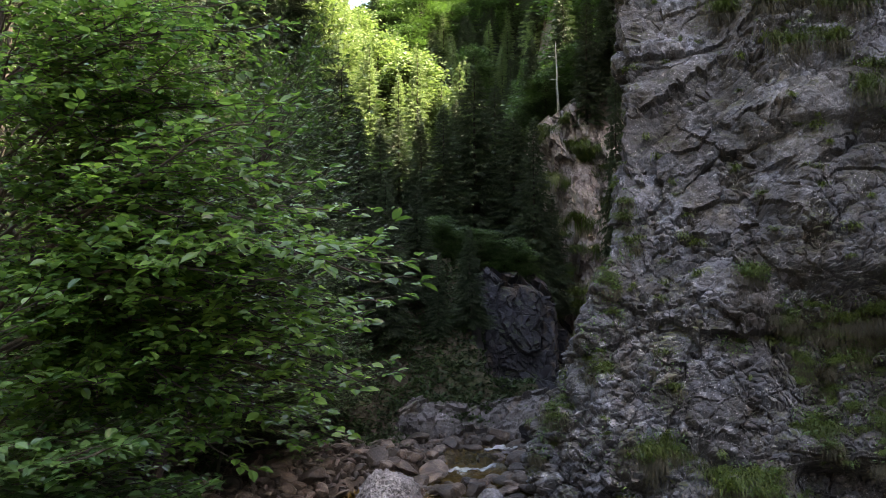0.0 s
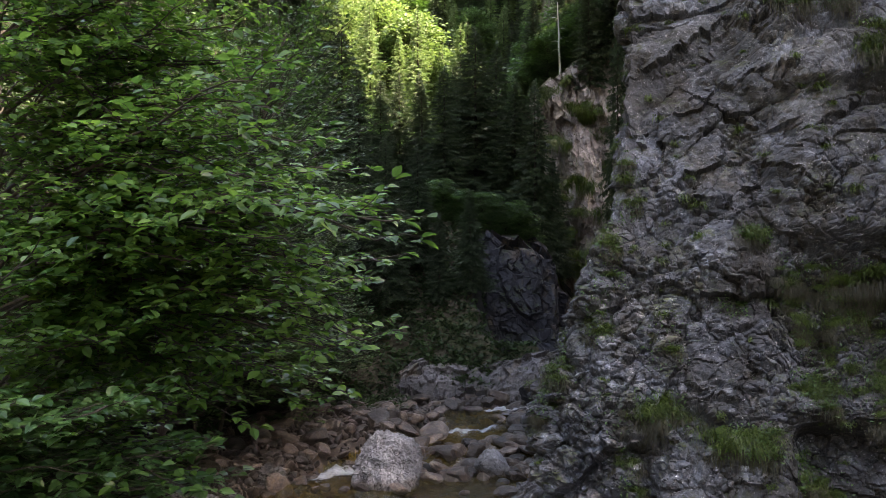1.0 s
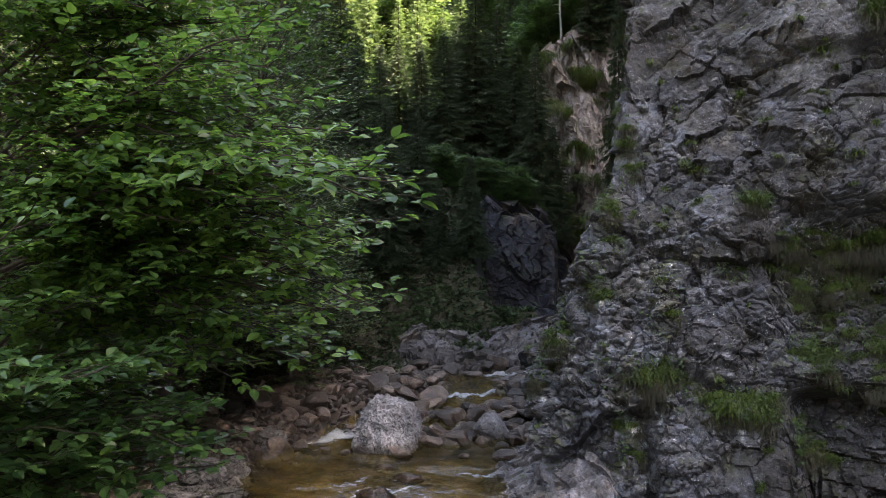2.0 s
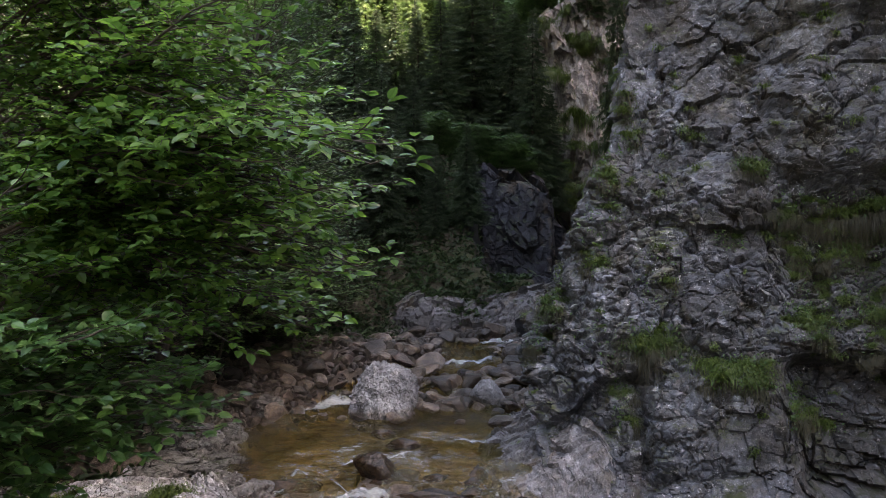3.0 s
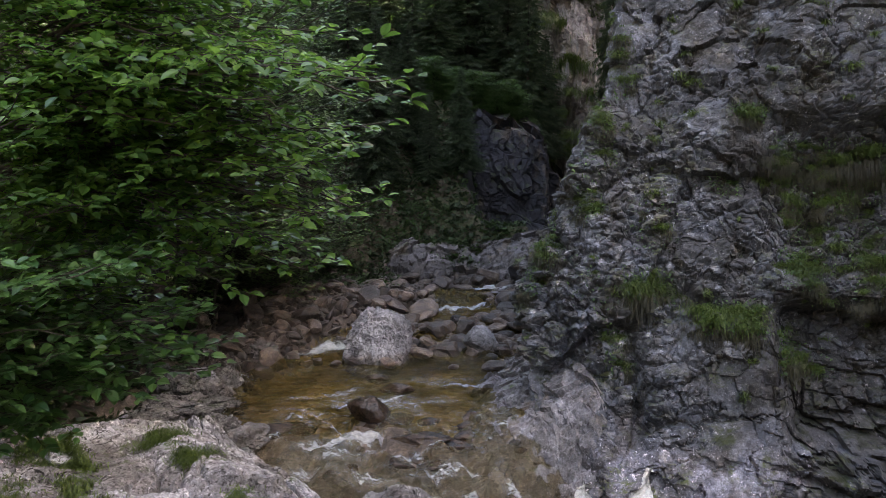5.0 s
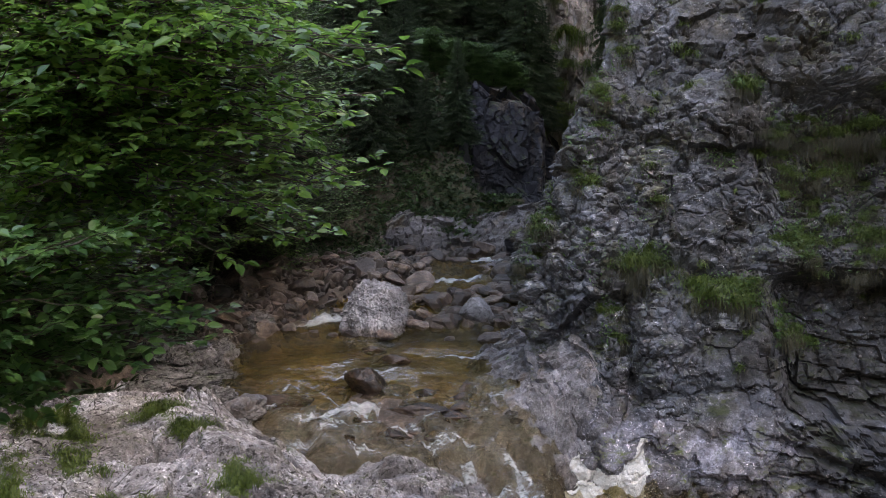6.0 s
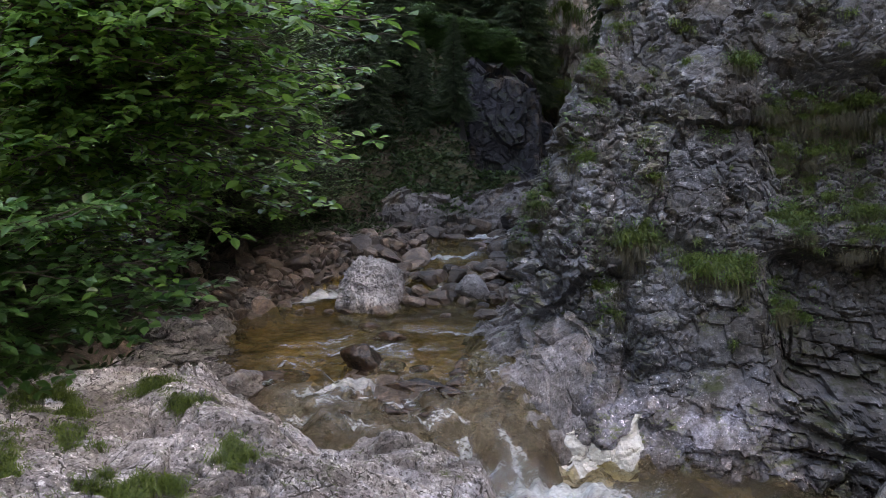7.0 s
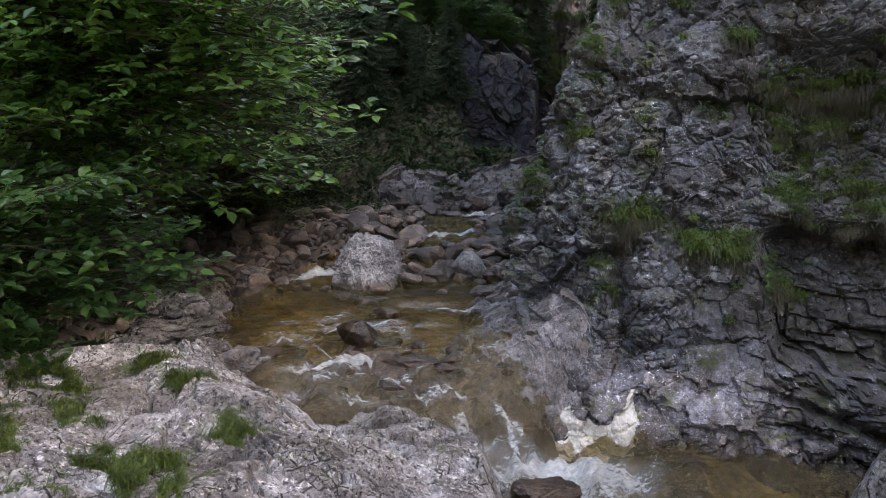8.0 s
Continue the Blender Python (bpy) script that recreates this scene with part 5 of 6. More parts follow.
mid_tree("leafy tree leaning over the stony bank", -5.4, 16.0, 7.0, 2.8, 80, 0.09, 227, LEAF_MID, lean=(1.6, 0.2))
mid_tree("dark leafy bush overhanging the stones", -4.6, 15.6, 3.6, 2.0, 60, 0.085, 219, LEAF_MID, category="bush", low=0.3)
mid_tree("dark leafy bush overhanging the stones", -3.2, 19.6, 3.2, 1.8, 60, 0.085, 221, LEAF_MID, category="bush", low=0.2)
# three of the dense bushes below are added to put the stones in shade
mid_tree("dense leafy bush added to darken the stones", -4.9, 17.2, 3.8, 1.9, 90, 0.10, 231, LEAF_MID, category="bush", low=0.12)
mid_tree("dense leafy bush added to darken the stones", -3.9, 18.2, 2.2, 1.2, 70, 0.09, 235, LEAF_MID, category="bush", low=0.1)
mid_tree("dense leafy bush added to darken the stones", -5.2, 14.8, 3.6, 1.8, 90, 0.10, 233, LEAF_MID, category="bush", low=0.12)
mid_tree("spreading leafy tree overhanging the stony bank", -5.4, 17.0, 5.4, 2.5, 120, 0.10, 237, LEAF_MID, lean=(1.9, -0.2), low=0.22)
mid_tree("spreading leafy tree overhanging the stony bank", -5.6, 15.2, 5.2, 2.2, 110, 0.10, 239, LEAF_MID, lean=(1.5, 0.0), low=0.24)
mid_tree("dark leafy bush overhanging the stones", -4.5, 16.6, 3.0, 1.9, 85, 0.09, 245, LEAF_MID, category="bush", lean=(0.9, -0.2), low=0.3)
mid_tree("leafy bush on the near bank", -5.6, 13.0, 3.0, 1.6, 34, 0.08, 223, LEAF_MID, category="bush", low=0.15)
mid_tree("leafy bush on the near bank", -6.2, 8.6, 2.8, 1.4, 30, 0.08, 225, LEAF_MID, category="bush", low=0.2)


def spruce_mesh(seed, height, radius, branches, material_name, twigs=26):
    """Trunk and crown of a spruce: drooping whorled branches set with hanging twigs."""
    rg = np.random.default_rng(seed)
    tz = np.linspace(0, height, 14)
    tp = np.stack([rg.normal(0, 0.02, 14).cumsum() * 0.5, rg.normal(0, 0.02, 14).cumsum() * 0.5, tz], 1)
    trunk = tube(tp, 0.011 * height * (1 - 0.93 * tz / height) + 0.008, 8)
    stems, P, D, U, S = [], [], [], [], []
    for i in range(branches):
        h = 0.06 + 0.93 * ((i + rg.random()) / branches) ** 0.92
        ang = i * 2.399 + rg.uniform(-0.4, 0.4)
        prof = (1 - h) ** 0.82 * (0.75 + 0.25 * min(h / 0.15, 1))
        ln = radius * prof * rg.uniform(0.70, 1.15) + 0.10
        out = np.array([math.cos(ang), math.sin(ang), 0.0])
        side = np.array([-out[1], out[0], 0.0])
        root = np.array([np.interp(h * height, tz, tp[:, 0]), np.interp(h * height, tz, tp[:, 1]), h * height])
        rise = 0.30 * (h - 0.35)
        q = np.linspace(0, 1, 6)
        stem = root + out * (ln * q)[:, None] + np.array([0, 0, 1.0]) * (ln * (rise * q - 0.28 * q ** 2 + 0.10 * q ** 4))[:, None]
        stems.append(tube(stem, np.linspace(0.006 + 0.007 * ln, 0.003, 6), 3))
        k = max(int(twigs * (0.35 + 0.65 * ln / radius)), 8)
        s = rg.uniform(0.12, 1.0, k)
        pos = np.stack([np.interp(s, q, stem[:, c]) for c in range(3)], 1)
        sg = np.where(rg.random(k) < 0.5, 1.0, -1.0)
        d = out * rg.uniform(0.35, 1.0, k)[:, None] + side * (sg * rg.uniform(0.25, 0.95, k))[:, None] + np.array([0, 0, -1.0]) * rg.uniform(-0.05, 0.75, k)[:, None]
        P.append(pos)
        D.append(d)
        U.append(np.array([0, 0, 1.0]) + rg.normal(0, 0.5, (k, 3)))
        S.append((0.16 + 0.30 * ln * (1.05 - s)) * rg.uniform(0.7, 1.3, k))
    # a slim leader
    k = 24
    P.append(np.stack([np.full(k, tp[-1, 0]), np.full(k, tp[-1, 1]), height * rg.uniform(0.94, 1.02, k)], 1))
    a = rg.uniform(0, 6.283, k)
    D.append(np.stack([np.cos(a), np.sin(a), rg.uniform(0.3, 1.6, k)], 1))
    U.append(rg.normal(0, 1, (k, 3)))
    S.append(rg.uniform(0.12, 0.3, k))
    P, D, U, S = np.concatenate(P), np.concatenate(D), np.concatenate(U), np.concatenate(S)
    # each twig: a narrow main spray and two side sprigs
    bits = [leaf_cloud(P, D, U, S, LEAF4_V, LEAF4_F, 0.26)]
    d, sv, uv = frame_from(D, U)
    for sg in (1, -1):
        bits.append(leaf_cloud(P + d * (S * 0.35)[:, None], d + sg * sv * 0.75 + rg.normal(0, 0.15, d.shape), U, S * 0.55, LEAF4_V, LEAF4_F, 0.28))
        bits.append(leaf_cloud(P + d * (S * 0.12)[:, None], d + sg * sv * 0.9 + rg.normal(0, 0.2, d.shape) - np.array([0, 0, 0.25]), U, S * 0.5, LEAF4_V, LEAF4_F, 0.28))
    v, f = join(bits)
    tv, tf = join([trunk] + stems)
    return raw_mesh("trunk", tv, tf, BARK, True), raw_mesh("crown", v, f, material_name)


SPRUCE = [spruce_mesh(400 + i, 10.0, r, n, NEEDLE, tw) for i, (r, n, tw) in enumerate([(2.3, 190, 46), (2.0, 180, 42), (2.7, 210, 46), (1.8, 170, 40)])]
LARCH = [spruce_mesh(420 + i, 10.0, r, n, NEEDLE_SUNLIT, tw) for i, (r, n, tw) in enumerate([(2.1, 170, 38), (1.9, 170, 36), (2.4, 180, 38)])]


def plant(kind, shape, x, y, scale, rz, label, group="", wide=1.0, z=None):
    t = thing(kind, label, "tree", group, at=pose(x, y, (land1(x, y) if z is None else z) - 0.1, 0, 0, rz) @ Matrix.Diagonal((scale * wide, scale * wide, scale, 1)))
    part("trunk", shape[0], t)
    part("crown", shape[1], t)
    return t


DARK = "dark green spruce standing in shade in the gorge"
for i, (x, y, s, w) in enumerate([
    (0.95, 31.5, 0.70, 1.25), (-0.2, 30.0, 0.50, 1.2), (2.3, 31.0, 0.62, 1.1), (-1.0, 31.5, 0.45, 1.3), (1.7, 33.0, 0.7, 1.1), (3.1, 31.8, 0.5, 1.1), (0.3, 33.5, 0.55, 1.1),
    (-2.6, 25.0, 0.50, 1.0), (-3.6, 24.0, 0.62, 1.0), (-1.7, 23.3, 0.45, 1.1), (-4.6, 22.0, 0.85, 1.0), (-3.3, 21.3, 0.50, 1.1),
    (-0.9, 24.6, 0.34, 1.2), (-0.3, 23.4, 0.24, 1.2), (0.55, 23.9, 0.28, 1.1), (-2.2, 28.0, 0.40, 1.2), (-3.6, 29.0, 0.62, 1.3), (-2.9, 27.4, 0.48, 1.3), (-4.4, 27.8, 0.66, 1.2), (-5.5, 26.5, 0.8, 1.0), (-1.9, 33.5, 0.5, 1.1), (-1.2, 35.0, 0.5, 1.1), (-2.7, 34.0, 0.5, 1.1),
    (-6.6, 21.0, 1.1, 1.0), (-8.2, 18.5, 1.2, 1.0), (-6.3, 24.5, 1.0, 0.95), (-9.0, 24.0, 1.3, 1.0), (-11.0, 20.5, 1.3, 1.0), (-10.5, 16.0, 1.2, 1.0),
    (-8.6, 29.5, 1.4, 0.9), (-6.0, 31.0, 1.3, 0.9),
    # first seven here stand out of view, added to block sky from the left
    (-7.2, 7.5, 1.1, 1.0), (-8.2, 10.5, 1.2, 1.0), (-7.0, 13.2, 1.1, 1.0), (-9.6, 13.4, 1.3, 1.0), (-8.0, 5.0, 1.1, 1.0), (-10.2, 8.4, 1.3, 1.0), (-11.6, 11.6, 1.3, 1.0), (-6.4, 18.4, 0.9, 1.1), (-5.4, 20.3, 0.75, 1.1),
]):
    plant("spruce", SPRUCE[i % 4], x, y, s, 57 * i, DARK, "dark spruces of the gorge", w)


def leafy_mesh(seed, height, radius, clumps, per, leaf, material):
    """Trunk and crown of a broad-leaved tree seen from afar: leaves in many loose clumps round the limbs."""
    rg = np.random.default_rng(seed)
    tz = np.linspace(0, height * 0.85, 9)
    tp = np.stack([rg.normal(0, 0.1, 9).cumsum() * 0.4, rg.normal(0, 0.1, 9).cumsum() * 0.4, tz], 1)
    stems = [tube(tp, 0.014 * height * (1 - 0.9 * tz / height), 7)]
    P = []
    for i in range(clumps):
        h = rg.uniform(0.16, 1.0)
        a = i * 2.399 + rg.uniform(-0.4, 0.4)
        r = radius * math.sin(math.pi * min(0.12 + 0.80 * h, 0.95)) * rg.uniform(0.35, 1.1)
        c = np.array([r * math.cos(a), r * math.sin(a), height * h])
        root = np.array([np.interp(h * height * 0.75, tz, tp[:, j]) for j in range(3)])
        stems.append(tube(np.array([root, root * 0.4 + c * 0.6 + [0, 0, 0.1], c]), [0.03, 0.02, 0.006], 3))
        P.append(c + rg.normal(0, 1, (per, 3)) * np.array([0.34, 0.34, 0.17]) * radius * 0.45)
    P = np.concatenate(P)
    n = len(P)
    out = P * np.array([1, 1, 0]) + rg.normal(0, 0.6, (n, 3))
    v, f = leaf_cloud(P, out + np.array([0, 0, -0.2]), np.array([0, 0, 1.0]) + rg.normal(0, 0.45, (n, 3)), leaf * rg.uniform(0.6, 1.3, n), LEAF4_V, LEAF4_F, 1.2)
    tv, tf = join(stems)
    return raw_mesh("trunk", tv, tf, BARK, True), raw_mesh("crown", v, f, material)


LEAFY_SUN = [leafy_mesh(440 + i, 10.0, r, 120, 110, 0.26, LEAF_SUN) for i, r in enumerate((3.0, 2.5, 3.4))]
LEAFY_DARK = [leafy_mesh(450 + i, 10.0, r, 110, 110, 0.26, LEAF_MID) for i, r in enumerate((3.2, 2.6))]


def wood(seed, count, y0, y1, way0, way1, s0, s1, gap, kinds, wide=(1.0, 1.35)):
    """Trees of a stretch of mountainside between two bearings; kinds: (share, name, shapes, label)."""
    rg = np.random.default_rng(seed)
    placed = []
    for _ in range(count * 30):
        if len(placed) >= count:
            break
        y = rg.uniform(y0, y1)
        x = y * rg.uniform(way0, way1)
        if any((x - a) ** 2 + (y - b) ** 2 < gap * gap for a, b in placed):
            continue
        placed.append((x, y))
        pick = rg.random()
        for share, name, shapes, label in kinds:
            pick -= share
            if pick < 0:
                break
        sc = rg.uniform(s0, s1)
        plant(name, shapes[len(placed) % len(shapes)], x, y, sc, rg.uniform(0, 360), label, "trees of the mountainside", rg.uniform(*wide))


LIT = "conifer in sunlit green on the sunny wooded ridge"
FAR = "dark green spruce on the wooded mountainside"
wood(8, 170, 47, 74, -0.34, 0.025, 0.55, 0.95, 1.6, [(0.62, "larch", LARCH, LIT), (0.18, "broadleaf_tree", LEAFY_SUN, "leafy tree in sunlit green on the sunny ridge"), (0.20, "spruce", SPRUCE, "dark green spruce on the sunny wooded ridge")], (0.85, 1.2))
wood(9, 210, 100, 150, -0.12, 0.24, 0.75, 1.15, 2.4, [(0.60, "spruce", SPRUCE, FAR), (0.22, "larch", LARCH, "conifer in sunlit green on the far mountainside"), (0.18, "broadleaf_tree", LEAFY_DARK, "dark green leafy tree on the mountainside")])
wood(10, 130, 41, 70, 0.09, 0.26, 0.50, 0.85, 1.6, [(0.6, "spruce", SPRUCE, FAR), (0.4, "broadleaf_tree", LEAFY_DARK, "dark green leafy tree on the mountainside")])


def hillside_bushes():
    """Undergrowth that clothes the far slopes."""
    rg = np.random.default_rng(19)
    n = 11000
    y = rg.uniform(33, 150, n)
    x = rg.uniform(-0.40, 0.34, n) * y
    keep = (np.abs(x - 4.2) > 1.5) | (y > 46)
    x, y = x[keep], y[keep]
    z = land(x, y)
    k = 24
    m = len(x)
    h = np.repeat(rg.uniform(0.4, 1.6, m), k)
    a = rg.uniform(0, 6.283, m * k)
    P = np.stack([np.repeat(x, k) + rg.normal(0, 0.5, m * k), np.repeat(y, k) + rg.normal(0, 0.5, m * k), np.repeat(z, k) + h * rg.uniform(0, 1, m * k)], 1)
    D = np.stack([np.cos(a), np.sin(a), rg.uniform(-0.2, 0.9, m * k)], 1)
    U = np.array([0, 0, 1.0]) + rg.normal(0, 0.5, (m * k, 3))
    v, f = leaf_cloud(P, D, U, rg.uniform(0.12, 0.34, m * k), LEAF4_V, LEAF4_F, 0.9)
    tagged(new("undergrowth", raw_mesh("undergrowth", v, f, LEAF_MID)), "green bushes covering the far mountainside", "undergrowth", kind="stuff")


hillside_bushes()


# ---- bleached dead tree, grass and ferns ----
def dead_tree(x, y, z, height, seed):
    rg = np.random.default_rng(seed)
    t = thing("dead_tree", "bleached bare dead trunk on the far cliff", "dead tree", "bleached dead trunks")
    q = np.linspace(0, 1, 8)
    pts = np.array([x, y, z]) + np.stack([-0.10 * q + rg.normal(0, 0.01, 8), 0 * q, height * q], 1)
    v, f = tube(pts, 0.055 * (1 - 0.7 * q), 7)
    part("trunk", raw_mesh("trunk", v, f, DEADWOOD, True), t)
    for i in range(5):
        h = rg.uniform(0.3, 0.95)
        a = rg.uniform(0, 6.28)
        r = np.array([x - 0.1 * h, y, z + height * h])
        v, f = tube([r, r + np.array([0.18 * math.cos(a), 0.18 * math.sin(a), 0.04]), r + np.array([0.34 * math.cos(a), 0.34 * math.sin(a), 0.0])], [0.015, 0.01, 0.004], 4)
        part("stub", raw_mesh("stub", v, f, DEADWOOD), t)


dead_tree(4.25, 34.0, 10.4, 3.0, 1)
dead_tree(-1.6, 62.0, land1(-1.6, 62.0), 7.0, 2)
dead_tree(2.9, 66.0, land1(2.9, 66.0), 8.0, 3)


def tuft_mesh(seed, blades, spread, length, material, droop=0.8, out=0.5):
    """Grass blades that rise, lean outwards (towards -y) and droop."""
    rg = np.random.default_rng(seed)
    q = np.array([0, 0.45, 0.8, 1.0])
    wd = np.array([1.0, 0.85, 0.5, 0.05])
    V, F = [], []
    for i in range(blades):
        b = np.array([rg.normal(0, spread), rg.normal(0, spread * 0.35), rg.normal(0, spread * 0.3)])
        a = rg.uniform(0, 6.283)
        h = np.array([0.7 * math.cos(a), 0.7 * math.sin(a) - out, 0])
        ln = length * rg.uniform(0.45, 1.2)
        rise = rg.uniform(0.3, 1.0)
        pts = b + h * (ln * 0.6 * q)[:, None] + np.array([0, 0, 1.0]) * (ln * (rise * q - droop * rg.uniform(0.6, 1.4) * q ** 2))[:, None]
        s = np.array([-h[1], h[0], 0.2])
        s = s / (np.linalg.norm(s) + 1e-9) * rg.uniform(0.0035, 0.0075)
        n = len(V) * 8
        V.append(np.concatenate([pts - s * wd[:, None], pts + s * wd[:, None]]))
        F.append(np.array([(0, 4, 5, 1), (1, 5, 6, 2), (2, 6, 7, 3)]) + n)
    return raw_mesh("grass_tuft", np.concatenate(V), np.concatenate(F), material)


def tuft_shape(*a):
    me = tuft_mesh(*a)
    v = np.zeros(len(me.vertices) * 3)
    me.vertices.foreach_get("co", v)
    f = np.zeros(len(me.loops), np.int32)
    me.loops.foreach_get("vertex_index", f)
    bpy.data.meshes.remove(me)
    return v.reshape(-1, 3), f.reshape(-1, 4)


TUFTS = [tuft_shape(500 + i, 560, 0.15, 0.19, GRASS) for i in range(3)]
HANGING = [tuft_shape(510 + i, 280, 0.15, 0.25, GRASS, 1.5, 0.7) for i in range(3)]
SMALL = [tuft_shape(520 + i, 110, 0.07, 0.16, GRASS) for i in range(3)]


def moved(shape, place, scale, rz):
    a = radians(rz)
    rot = np.array([[math.cos(a), -math.sin(a), 0], [math.sin(a), math.cos(a), 0], [0, 0, 1]])
    return (shape[0] * scale) @ rot.T + np.array(place), shape[1]


def grass_clump(bits, label, material=None):
    v, f = join(bits)
    tagged(new("grass_clump", raw_mesh("grass_clump", v, f, material or GRASS)), label, "grass", kind="stuff")


def cliff_grass():
    rg = np.random.default_rng(31)
    # clumps: x, z, half-widths, number, scale
    clumps = [(2.95, 1.95, 0.30, 0.18, 12, 0.9), (4.0, 1.58, 0.36, 0.17, 14, 0.9), (5.9, 2.95, 0.75, 0.55, 34, 0.62), (5.5, 3.7, 0.45, 0.25, 14, 0.7), (6.4, 3.5, 0.5, 0.35, 22, 0.8), (5.7, 2.25, 0.5, 0.15, 9, 0.8), (6.3, 2.15, 0.3, 0.2, 8, 0.9), (5.1, 2.25, 0.25, 0.2, 8, 0.8), (5.8, 2.0, 0.6, 0.2, 4, 0.55),
              (1.62, 2.35, 0.10, 0.30, 8, 0.7), (2.22, 3.3, 0.16, 0.40, 6, 0.62), (2.50, 4.2, 0.14, 0.50, 6, 0.62), (2.85, 5.2, 0.14, 0.45, 4, 0.62), (1.45, 1.9, 0.12, 0.25, 6, 0.6), (4.7, 4.35, 0.25, 0.08, 5, 0.7), (5.3, 9.25, 0.4, 0.12, 7, 1.0), (6.0, 8.3, 0.5, 0.2, 9, 1.0), (7.0, 7.5, 0.4, 0.5, 7, 1.0), (6.6, 9.2, 0.4, 0.3, 6, 1.0),
              (2.4, 1.15, 0.10, 0.25, 4, 0.7), (4.85, 1.1, 0.2, 0.2, 5, 0.7), (5.2, 0.9, 0.3, 0.2, 3, 0.7), (3.1, 2.8, 0.3, 0.3, 3, 0.5), (4.2, 3.4, 0.2, 0.1, 3, 0.5), (2.2, 1.9, 0.3, 0.3, 3, 0.5)]
    for x, z, wx, wz, n, sc in clumps:
        green, brown = [], []
        for i in range(n):
            px, pz = x + rg.uniform(-wx, wx), z + rg.uniform(-wz, wz)
            at = on_cliff(px, pz)
            for _ in range(2 if x > 5.5 and z < 3 else 1):
                brown.append(moved(HANGING[i % 3], (at.x + rg.normal(0, 0.06), at.y - 0.01, at.z - 0.12 + rg.normal(0, 0.05)), sc * rg.uniform(0.6, 1.1), rg.uniform(-40, 40)))
            green.append(moved(TUFTS[i % 3], (at.x, at.y - 0.03, at.z), sc * rg.uniform(0.4, 1.2), rg.uniform(-40, 40)))
        hp, hd, hu = [], [], []
        for i in range(n * (22 if x > 5.4 and z < 4 else 40)):
            at = on_cliff(x + rg.uniform(-wx, wx) * 1.15, z + rg.uniform(-wz, wz) * 1.2)
            hp.append((at.x, at.y - rg.uniform(0.02, 0.16), at.z + rg.uniform(-0.05, 0.10)))
            hd.append((rg.normal(0, 0.7), -rg.uniform(0.2, 1.0), rg.normal(0.0, 0.6)))
            hu.append((rg.normal(0, 0.4), -0.3, 1.0))
        v, f = leaf_cloud(np.array(hp), np.array(hd), np.array(hu), rg.uniform(0.025, 0.065, len(hp)), LEAF4_V, LEAF4_F, 1.0)
        tagged(new("herb_patch", raw_mesh("herb_patch", v, f, LEAF_MID)), "dark leafy herbs among grass on a cliff ledge", "herbs", kind="stuff")
        grass_clump(green if sc > 0.6 else green[: n // 2], "lush green grass growing on a cliff ledge")
        grass_clump(brown, "brownish hanging grass below a cliff ledge", GRASS_DRY)
    few = []
    for i in range(110):
        at = on_cliff(rg.uniform(1.0, 7.0), rg.uniform(0.6, 9.5))
        few.append(moved(SMALL[i % 3], (at.x, at.y - 0.02, at.z), rg.uniform(0.5, 1.3), rg.uniform(0, 360)))
    grass_clump(few, "small grass plants rooted in cliff cracks", GRASS)


cliff_grass()


def ledge_grass():
    rg = np.random.default_rng(33)
    spots = [(-4.14, 9.5, 7, 0.10), (-3.95, 9.0, 6, 0.10), (-3.72, 8.6, 4, 0.08), (-4.1, 7.9, 12, 0.20), (-4.3, 7.3, 10, 0.22), (-2.95, 7.55, 7, 0.12), (-2.7, 7.3, 6, 0.12), (-2.5, 7.7, 3, 0.06), (-2.1, 8.7, 4, 0.05), (-1.98, 8.35, 5, 0.05), (-1.9, 8.05, 4, 0.05),
             (-3.6, 10.7, 6, 0.12), (-3.3, 10.3, 6, 0.10), (-2.95, 9.9, 5, 0.08), (-5.3, 11.8, 10, 0.28), (-4.52, 10.8, 6, 0.12), (-4.9, 10.0, 8, 0.2), (-4.6, 8.6, 8, 0.2), (-3.5, 7.1, 8, 0.2), (-2.3, 7.1, 3, 0.1)]
    for x, y, n, w in spots:
        bits = []
        for i in range(n):
            px, py = x + rg.normal(0, w), y + rg.normal(0, w)
            z = float(ledge_z(np.array([px]), np.array([py]))[0]) - 0.06
            bits.append(moved((TUFTS + SMALL)[rg.integers(0, 6)], (px, py, z), rg.uniform(0.6, 1.0), rg.uniform(0, 360)))
        grass_clump(bits, "green grass in a crack of the pale ledge")


ledge_grass()


def ferns(name, x0, x1, y0, y1, count, size, seed, label, material):
    """Low ground plants as many arching leaves."""
    rg = np.random.default_rng(seed)
    x, y = rg.uniform(x0, x1, count), rg.uniform(y0, y1, count)
    z = land(x, y)
    keep = (x < left_edge(y) - 0.5) & ((x < 1.0 + 0.5 * np.sin(y)) | (y < 23.6))
    x, y, z = x[keep], y[keep], z[keep]
    P, D, U = [], [], []
    for i in range(len(x)):
        k = rg.integers(5, 10)
        a = rg.uniform(0, 6.283, k)
        P.append(np.repeat([[x[i], y[i], z[i] + 0.05]], k, 0) + rg.normal(0, size * 0.4, (k, 3)) * np.array([1, 1, 0.5]))
        D.append(np.stack([np.cos(a), np.sin(a), rg.uniform(0.1, 1.2, k)], 1))
        U.append(np.array([0, 0, 1.0]) + rg.normal(0, 0.4, (k, 3)))
    P, D, U = np.concatenate(P), np.concatenate(D), np.concatenate(U)
    v, f = leaf_cloud(P, D, U, size * rg.uniform(0.5, 1.2, len(P)), LEAF_V, LEAF_F, 0.7)
    tagged(new(name, raw_mesh(name, v, f, material)), label, "undergrowth", kind="stuff")


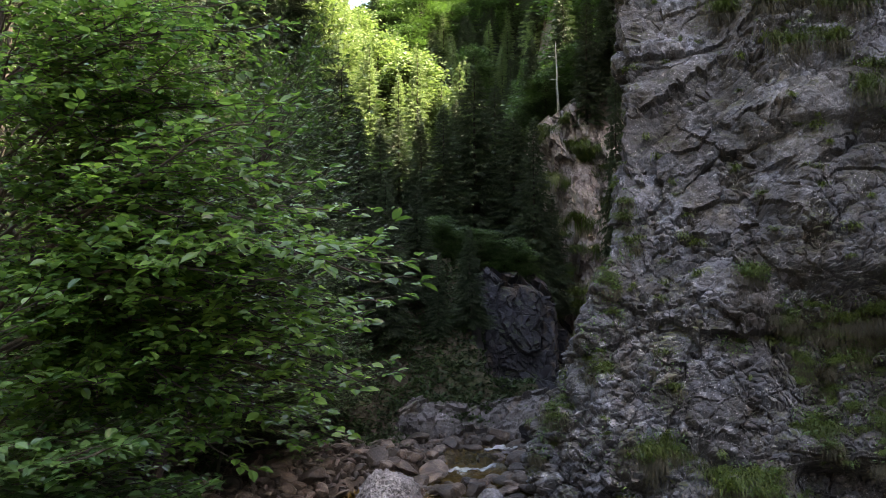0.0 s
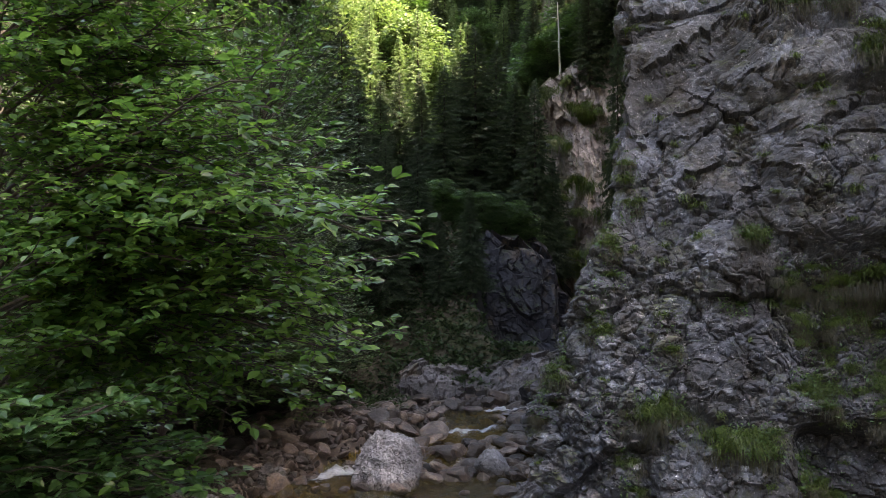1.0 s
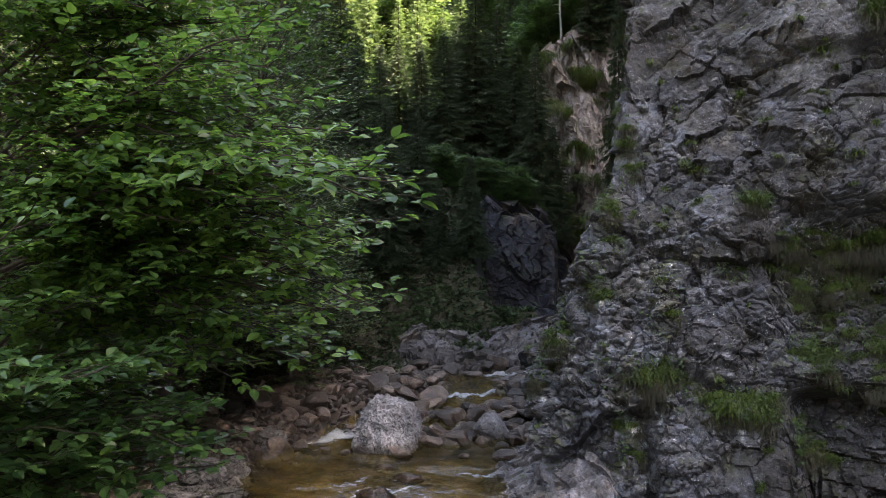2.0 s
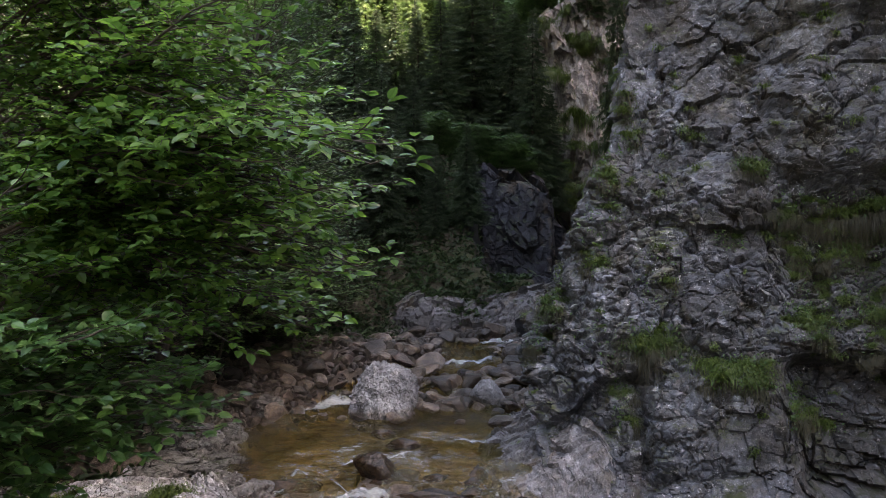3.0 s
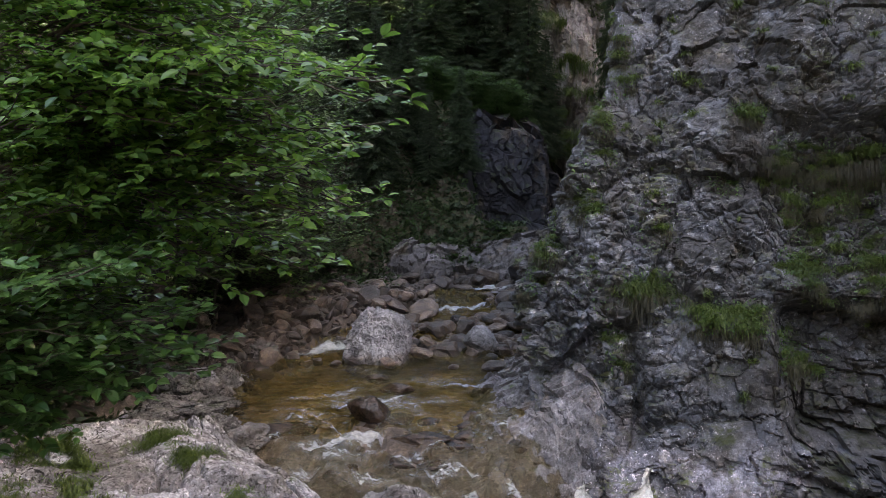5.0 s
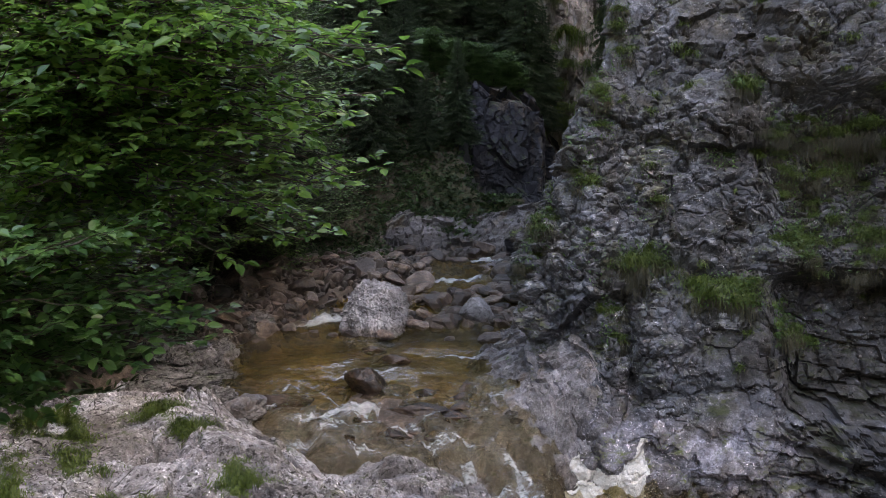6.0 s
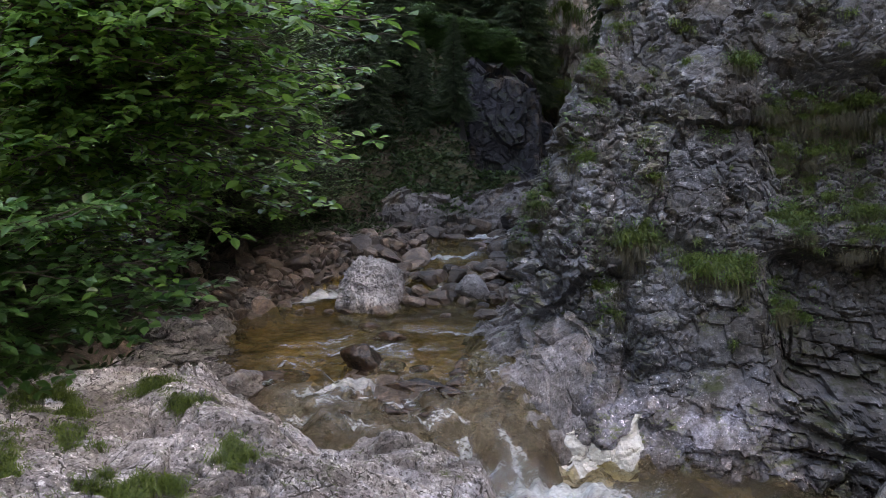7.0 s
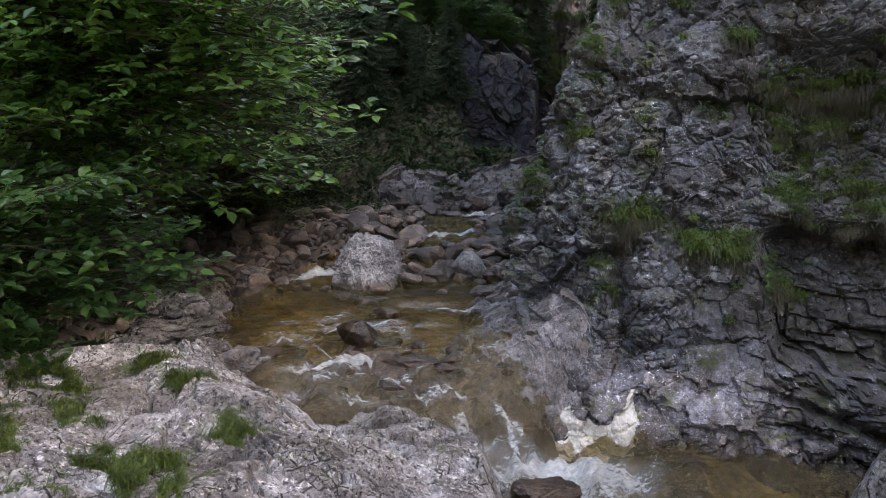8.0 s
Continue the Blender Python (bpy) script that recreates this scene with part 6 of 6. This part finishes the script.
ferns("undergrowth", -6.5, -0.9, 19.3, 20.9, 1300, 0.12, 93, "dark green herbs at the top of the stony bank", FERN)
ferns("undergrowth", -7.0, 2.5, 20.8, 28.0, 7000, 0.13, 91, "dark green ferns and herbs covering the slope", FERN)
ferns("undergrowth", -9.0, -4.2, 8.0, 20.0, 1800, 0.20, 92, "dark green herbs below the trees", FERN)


def far_cliff_plants():
    rg = np.random.default_rng(41)
    for i, (x, y, z, s) in enumerate([(4.35, 22.8, 2.2, 0.80), (2.75, 28.6, 3.2, 0.62), (3.35, 29.0, 3.0, 0.40), (5.2, 33.0, 9.8, 0.55), (6.3, 33.5, 10.6, 0.7), (7.4, 34.0, 11.2, 0.8), (3.4, 35.5, 9.0, 0.5), (4.8, 36.5, 10.0, 0.7)]):
        plant("spruce", SPRUCE[i % 4], x, y, s, 71 * i, "narrow dark spruce beside the pale cliff", "spruces on the pale cliff", 0.40 if i == 0 else 0.95, z)
    for i in range(9):
        x = -0.6 + 0.38 * i
        plant("bush", LEAFY_DARK[i % 2], x, 26.6 + rg.uniform(0.0, 0.7), rg.uniform(0.09, 0.16), 63 * i, "dark leafy bush on top of the dark rock wall", "bushes on the dark rock wall", 1.4, float(np.interp(x, [-0.4, 1.0, 1.5, 2.6, 3.05], [4.8, 4.5, 4.1, 3.85, 3.3])))
    for i in range(22):
        x = rg.uniform(2.4, 7.5)
        plant("bush", LEAFY_DARK[i % 2], x, 33.6 + 0.2 * (x - 2.4) + rg.uniform(0.1, 2.2), rg.uniform(0.13, 0.26), 40 * i, "dark leafy bush on top of the pale cliff", "bushes on the pale cliff", 1.3, 9.0 + 0.72 * (x - 2.4) + rg.uniform(-0.3, 0.1))
    bits = []
    for i in range(70):
        z = rg.uniform(1.5, 10.5)
        x = rg.choice([3.5, 4.3, 5.0, 5.8]) + rg.normal(0, 0.15)
        bits.append(moved((TUFTS + HANGING)[i % 6], (x, 28.75 + 0.36 * z + 0.25 * max(x - 3.3, 0) + rg.uniform(-0.3, 0.3), z), rg.uniform(0.9, 1.8), rg.uniform(0, 360)))
    grass_clump(bits, "hanging grass on ledges of the pale far cliff")


far_cliff_plants()
boulder("pale striped rock at the edge of the lower pool", (4.98, 8.6, -0.40), (0.42, 0.35, 0.62), ROCK_SLAB, 25, 5, 30, 20)
